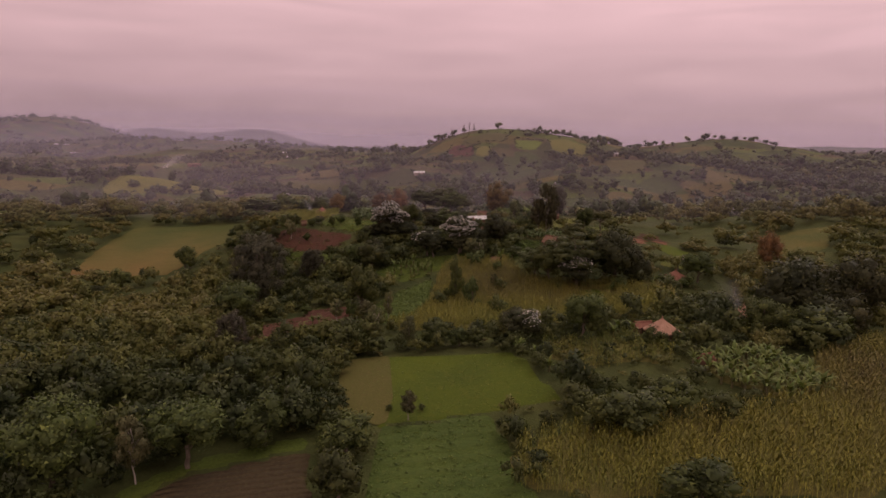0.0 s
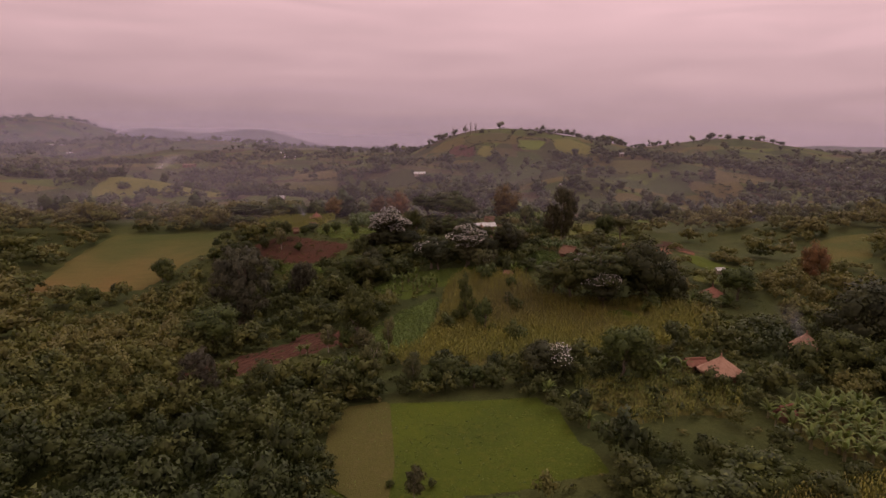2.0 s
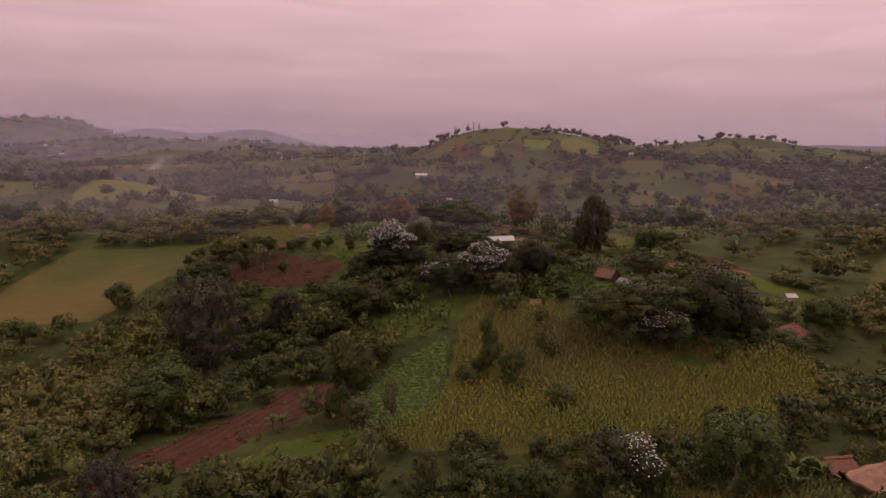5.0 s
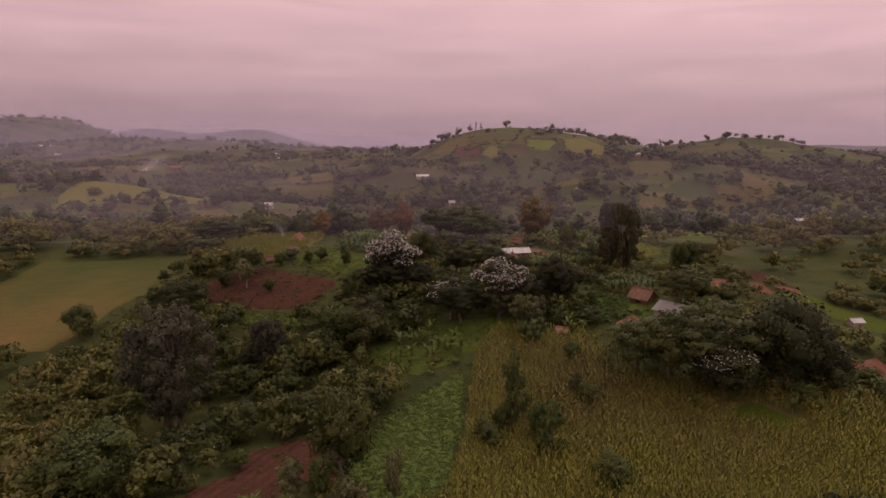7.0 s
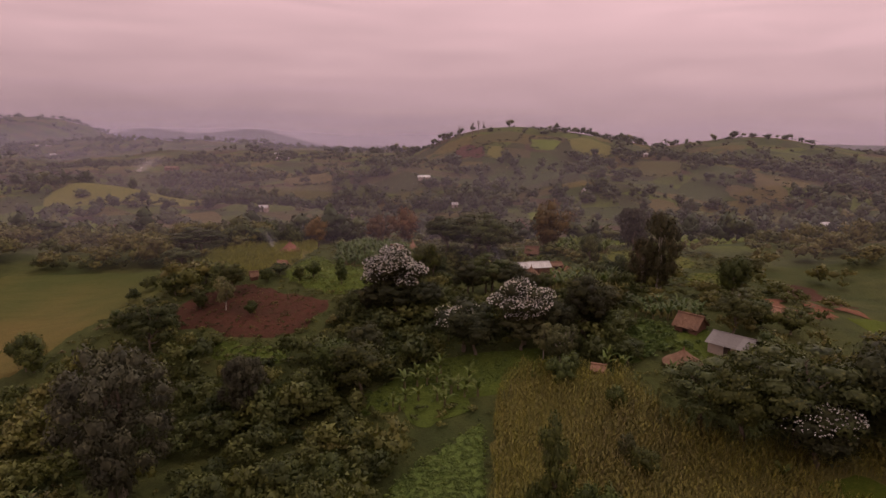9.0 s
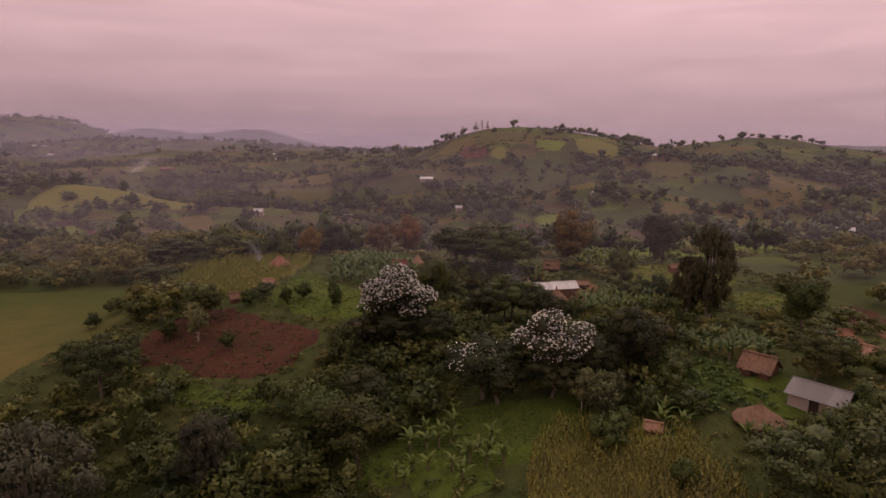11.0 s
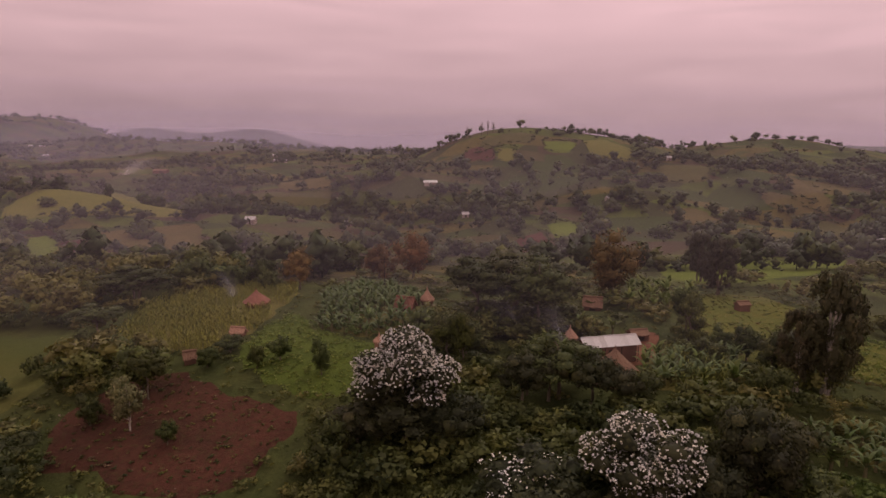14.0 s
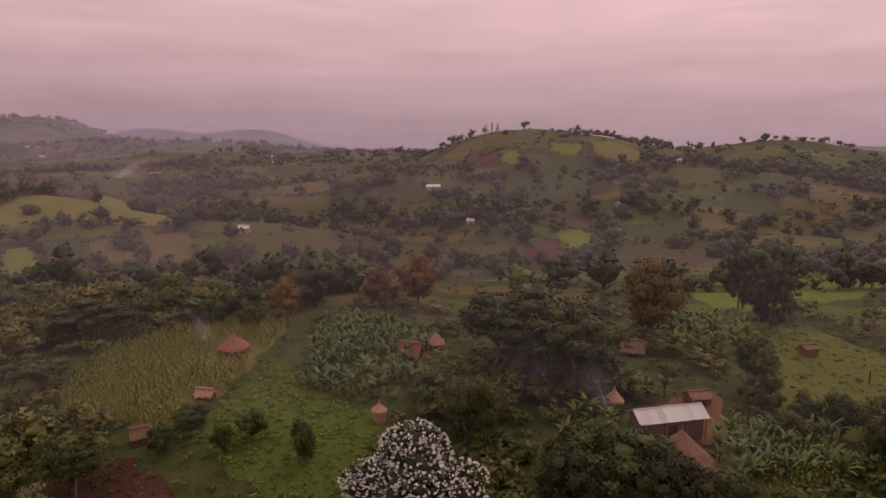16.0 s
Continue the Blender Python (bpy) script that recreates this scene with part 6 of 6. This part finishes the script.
for x, y, turn, long, tin, seed in ((-20.9, 530.7, 5, 9, 1, 31), (-101.3, 384.1, -8, 4.6, 1, 32), (-68.4, 463.7, 10, 4.6, 1, 33), (88.8, 474.3, 60, 3.4, 1, 34), (173.6, 353.0, -12, 8, 1, 35), (170.9, 600.5, 20, 5, 1, 37),
                                    (229.1, 614.2, 0, 8, 1, 38), (-817.6, 1321, 0, 10, 1, 39), (-846, 1329.6, 10, 8, 1, 40), (-192.6, 788, 5, 7, 1, 41), (1.0, 446.1, 15, 3.5, 1, 42), (278.4, 422.5, 0, 6, 1, 43),
                                    (-272, 661, 0, 12, 0, 44), (-700, 1150, 8, 10, 1, 45), (-250, 960, 0, 7, 1, 46), (-205, 800, 30, 6, 1, 47), (420, 640, 12, 6, 1, 48)):
    gable_house("house", x, y, turn, long, long * 0.62, 2.2, 1.2, 0.4, M_TIN if tin else M_THATCH, M_LIME if tin else M_MUD, "distant farmhouse with a pale zinc roof" if tin else "distant long thatched farmhouse", "house", True, 0, seed, True)

def palm(x, y, high, spread_out):
    """A short palm: a ringed trunk and a head of arching feather fronds."""
    root = thing("palm", x, y, "dark green feathery palm at the field's edge", "palm")
    bm = bmesh.new()
    limb(bm, (0, 0, -0.3), (0, 0, high), 0.17, 0.12, 8, 6, 0.01)
    part("trunk", bm, M_BARK, root)
    for k in range(15):
        bm = bmesh.new()
        lift, n = 0.9 - 0.9 * k / 15, 9
        for i in range(n):
            a, b = i / n, (i + 1) / n
            x0, x1 = spread_out * a, spread_out * b
            z0, z1 = spread_out * (lift * a - 0.75 * a * a), spread_out * (lift * b - 0.75 * b * b)
            q = [bm.verts.new(v) for v in ((x0, 0.02, z0), (x1, 0.02, z1), (x1, -0.02, z1), (x0, -0.02, z0))]
            bm.faces.new(q)
            for side in (-1, 1):
                reach = 0.32 * spread_out * math.sin(math.pi * (0.12 + 0.8 * b))
                bm.faces.new([bm.verts.new(v) for v in ((x0, 0, z0), (x1, 0, z1), (x1 + 0.4 * reach, side * reach, z1 - 0.5 * reach))])
        part("frond", bm, M_ENSET, root).matrix_basis = pose(0, 0, high, 0, 0, 137.5 * k)


palm(54.0, 134.6, 1.6, 1.9)


# ---- poles, dead wood and stones ----
def pole(x, y, high, r, label, category, cross=False):
    root = thing("pole", x, y, label, category)
    bm = bmesh.new()
    limb(bm, (0, 0, -0.5), (0, 0, high), r, r * 0.7, 7, 3, 0.003)
    part("shaft", bm, M_DARK, root)
    if cross:
        bm = bmesh.new()
        box(bm, -0.9, 0.9, -0.06, 0.06, high - 0.6, high - 0.45)
        part("crossarm", bm, M_DARK, root)


pole(-21.8, 216.0, 6.8, 0.12, "tall thin wooden pole among trees", "pole", True)
pole(40.3, 192.8, 1.7, 0.11, "short dark fence post in the meadow", "post")


def bare_tree(x, y, high, label, material, spread_out=0.25, seed=1):
    root = thing("bare_tree", x, y, label, "bare tree", "", 50 * seed)
    bm = bmesh.new()
    limb(bm, (0, 0, -0.4), (0, 0, high * 0.55), high * 0.024, high * 0.015, 7, 4, 0.03)
    part("trunk", bm, material, root)
    for k in range(7):
        bm = bmesh.new()
        t, z = 2.4 * k + seed, high * (0.32 + 0.035 * k)
        end = (high * spread_out * math.cos(t), high * spread_out * math.sin(t), min(high, z + high * (0.35 + 0.05 * (k % 3))))
        limb(bm, (0, 0, z), end, high * 0.012, high * 0.003, 5, 4, 0.06)
        for q in (0.5, 0.75):
            c = Vector((0, 0, z)).lerp(Vector(end), q)
            limb(bm, c, c + Vector((0.09 * high * math.cos(t + 1.2 * q * 3), 0.09 * high * math.sin(t + 1.2 * q * 3), 0.11 * high)), high * 0.005, high * 0.002, 4, 2, 0.05)
        part("branch", bm, material, root)


bare_tree(-65.2, 209.0, 5.4, "bare white-branched dead tree", M_PALEBARK, 0.35, 1)
for k, (x, y, high) in enumerate(((-3.8, 678, 11), (10, 672, 13), (23, 665, 14), (28.5, 664, 15), (34, 668, 12))):
    bare_tree(x, y, high, "thin bare tree on the hill's skyline", M_BARK, 0.1, 3 + k)

stone_form = bmesh.new()
bmesh.ops.create_icosphere(stone_form, subdivisions=1, radius=0.5)
s_v = np.array([v.co for v in stone_form.verts]) * (1, 0.8, 0.6) * (1 + 0.15 * rng.normal(size=(len(stone_form.verts), 1)))
s_f = np.array([[v.index for v in f.verts] for f in stone_form.faces])
stone_form.free()
for key, count in (("ploughed", 420), ("red_strip", 160)):
    poly = FIELDS[key]
    xs, ys = zip(*poly)
    p = spread(min(xs), max(xs), min(ys), max(ys), count)
    p = p[inside(p[:, 0], p[:, 1], poly)]
    w = 0.12 + 0.25 * rng.random(len(p)) ** 3
    scatter("stones", "pale stones and clods strewn over red earth", "stones", M_STONE, [(s_v, s_f, None)], p, np.stack([w, w], 1), rng.random(len(p)))


# ---- smoke, and sheets standing in for haze ----
def plume(x, y, z0, high, r0, r1, drift, alpha, label, colour=(0.62, 0.62, 0.68), seed=1, sheets=3):
    """Rising smoke: a few wavering curtains round one axis, thin enough to see through."""
    mat = veil("smoke", colour, alpha, high, 0.8 / r1, (1, 1, 0.5), 0.0, (0.25, 0.8), True)
    vs, fs = [], []
    r = np.random.default_rng(seed)
    nz_, na = 12, 10
    for s in range(sheets):
        a0 = s * 3.1416 / sheets + 0.4
        base = len(vs)
        for j in range(nz_ + 1):
            q = j / nz_
            rad = r0 + (r1 - r0) * q
            cx, cy = drift[0] * q**1.3 + 0.12 * rad * math.sin(6 * q + s), drift[1] * q**1.3
            for i in range(na + 1):
                u = 2 * i / na - 1
                bend = 0.3 * rad * math.sin(3 * u + 5 * q + s * 2)
                vs.append((cx + rad * u * math.cos(a0) - bend * math.sin(a0), cy + rad * u * math.sin(a0) + bend * math.cos(a0), high * q))
        for j in range(nz_):
            for i in range(na):
                k = base + j * (na + 1) + i
                fs.append((k, k + 1, k + na + 2, k + na + 1))
    fade = [(1 - abs(2 * (k % (na + 1)) / na - 1)) ** 0.8 for k in range(len(vs))]
    ob = new("smoke", raw("smoke", vs, fs, mat, fade))
    ob.data.shade_smooth()
    ob.matrix_basis = pose(x, y, float(ground_height(x, y)) + z0)
    tagged(ob, label, "smoke", "", "stuff")


plume(5.0, 181.6, 0.3, 6.0, 0.9, 3.4, (-3.2, 0.5), 0.75, "blue-white kitchen smoke rising by the hut", seed=2, sheets=2)
plume(49.0, 95.8, 2.0, 6, 0.8, 3.0, (-2, 1), 0.45, "thin blue smoke over a thatched roof", seed=3, sheets=2)
plume(-44.5, 200.0, 1.5, 4.5, 1.0, 2.8, (-2.5, 0.5), 0.5, "pale blue smoke beside a round hut", seed=4, sheets=2)
plume(-0.5, 186.0, 1.0, 7, 2.0, 5.0, (-4.5, 1), 0.5, "thin smoke drifting among the trees", seed=5, sheets=2)
plume(-300, 655, 0, 17, 9, 24, (22, 0), 0.9, "white smoke plume over the far valley", (0.85, 0.78, 0.76), 6, 2)


def haze_sheet(y, half, low, top, alpha, seed, foot=None):
    """One thin see-through sheet standing in for distance haze, a long wavering curtain across the land."""
    r = np.random.default_rng(seed)
    nx, nzz = 90, 6
    xs = np.linspace(-half, half, nx + 1)
    vs = [(x, y + 0.02 * half * math.sin(x / half * 9 + seed) + 0.012 * half * math.sin(x / half * 23 + seed * 2) - 0.05 * y * (x / half) ** 2, low + (top - low) * j / nzz) for j in range(nzz + 1) for x in xs]
    fs = [(j * (nx + 1) + i, j * (nx + 1) + i + 1, (j + 1) * (nx + 1) + i + 1, (j + 1) * (nx + 1) + i) for j in range(nzz) for i in range(nx)]
    # haze tint is put into the sheet's colour: pinkish near, bluer from 1 km on
    ob = new("haze_sheet", raw("haze_sheet", vs, fs, veil("haze_sheet", (0.86, 0.74, 0.90) if y < 1000 else (0.62, 0.58, 0.80), alpha, top, 4.0 / half, (1, 1, 3), low + (top - low) * 0.45 if y < 1000 else top * 0.2, (-0.4, 0.75), side=0.4 * half, foot=foot)))
    ob.data.shade_smooth()
    tagged(ob, "thin tinted see-through sheet standing in for distance haze", "haze", "", "stuff")


haze_sheet(176, 270, -10, 30, 0.05, 11, (5.0, 14.0))
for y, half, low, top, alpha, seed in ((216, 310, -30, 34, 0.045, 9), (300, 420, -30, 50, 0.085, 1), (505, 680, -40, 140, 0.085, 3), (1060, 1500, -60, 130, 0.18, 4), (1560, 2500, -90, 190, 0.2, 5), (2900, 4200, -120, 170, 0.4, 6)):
    haze_sheet(y, half, low, top, alpha, seed)
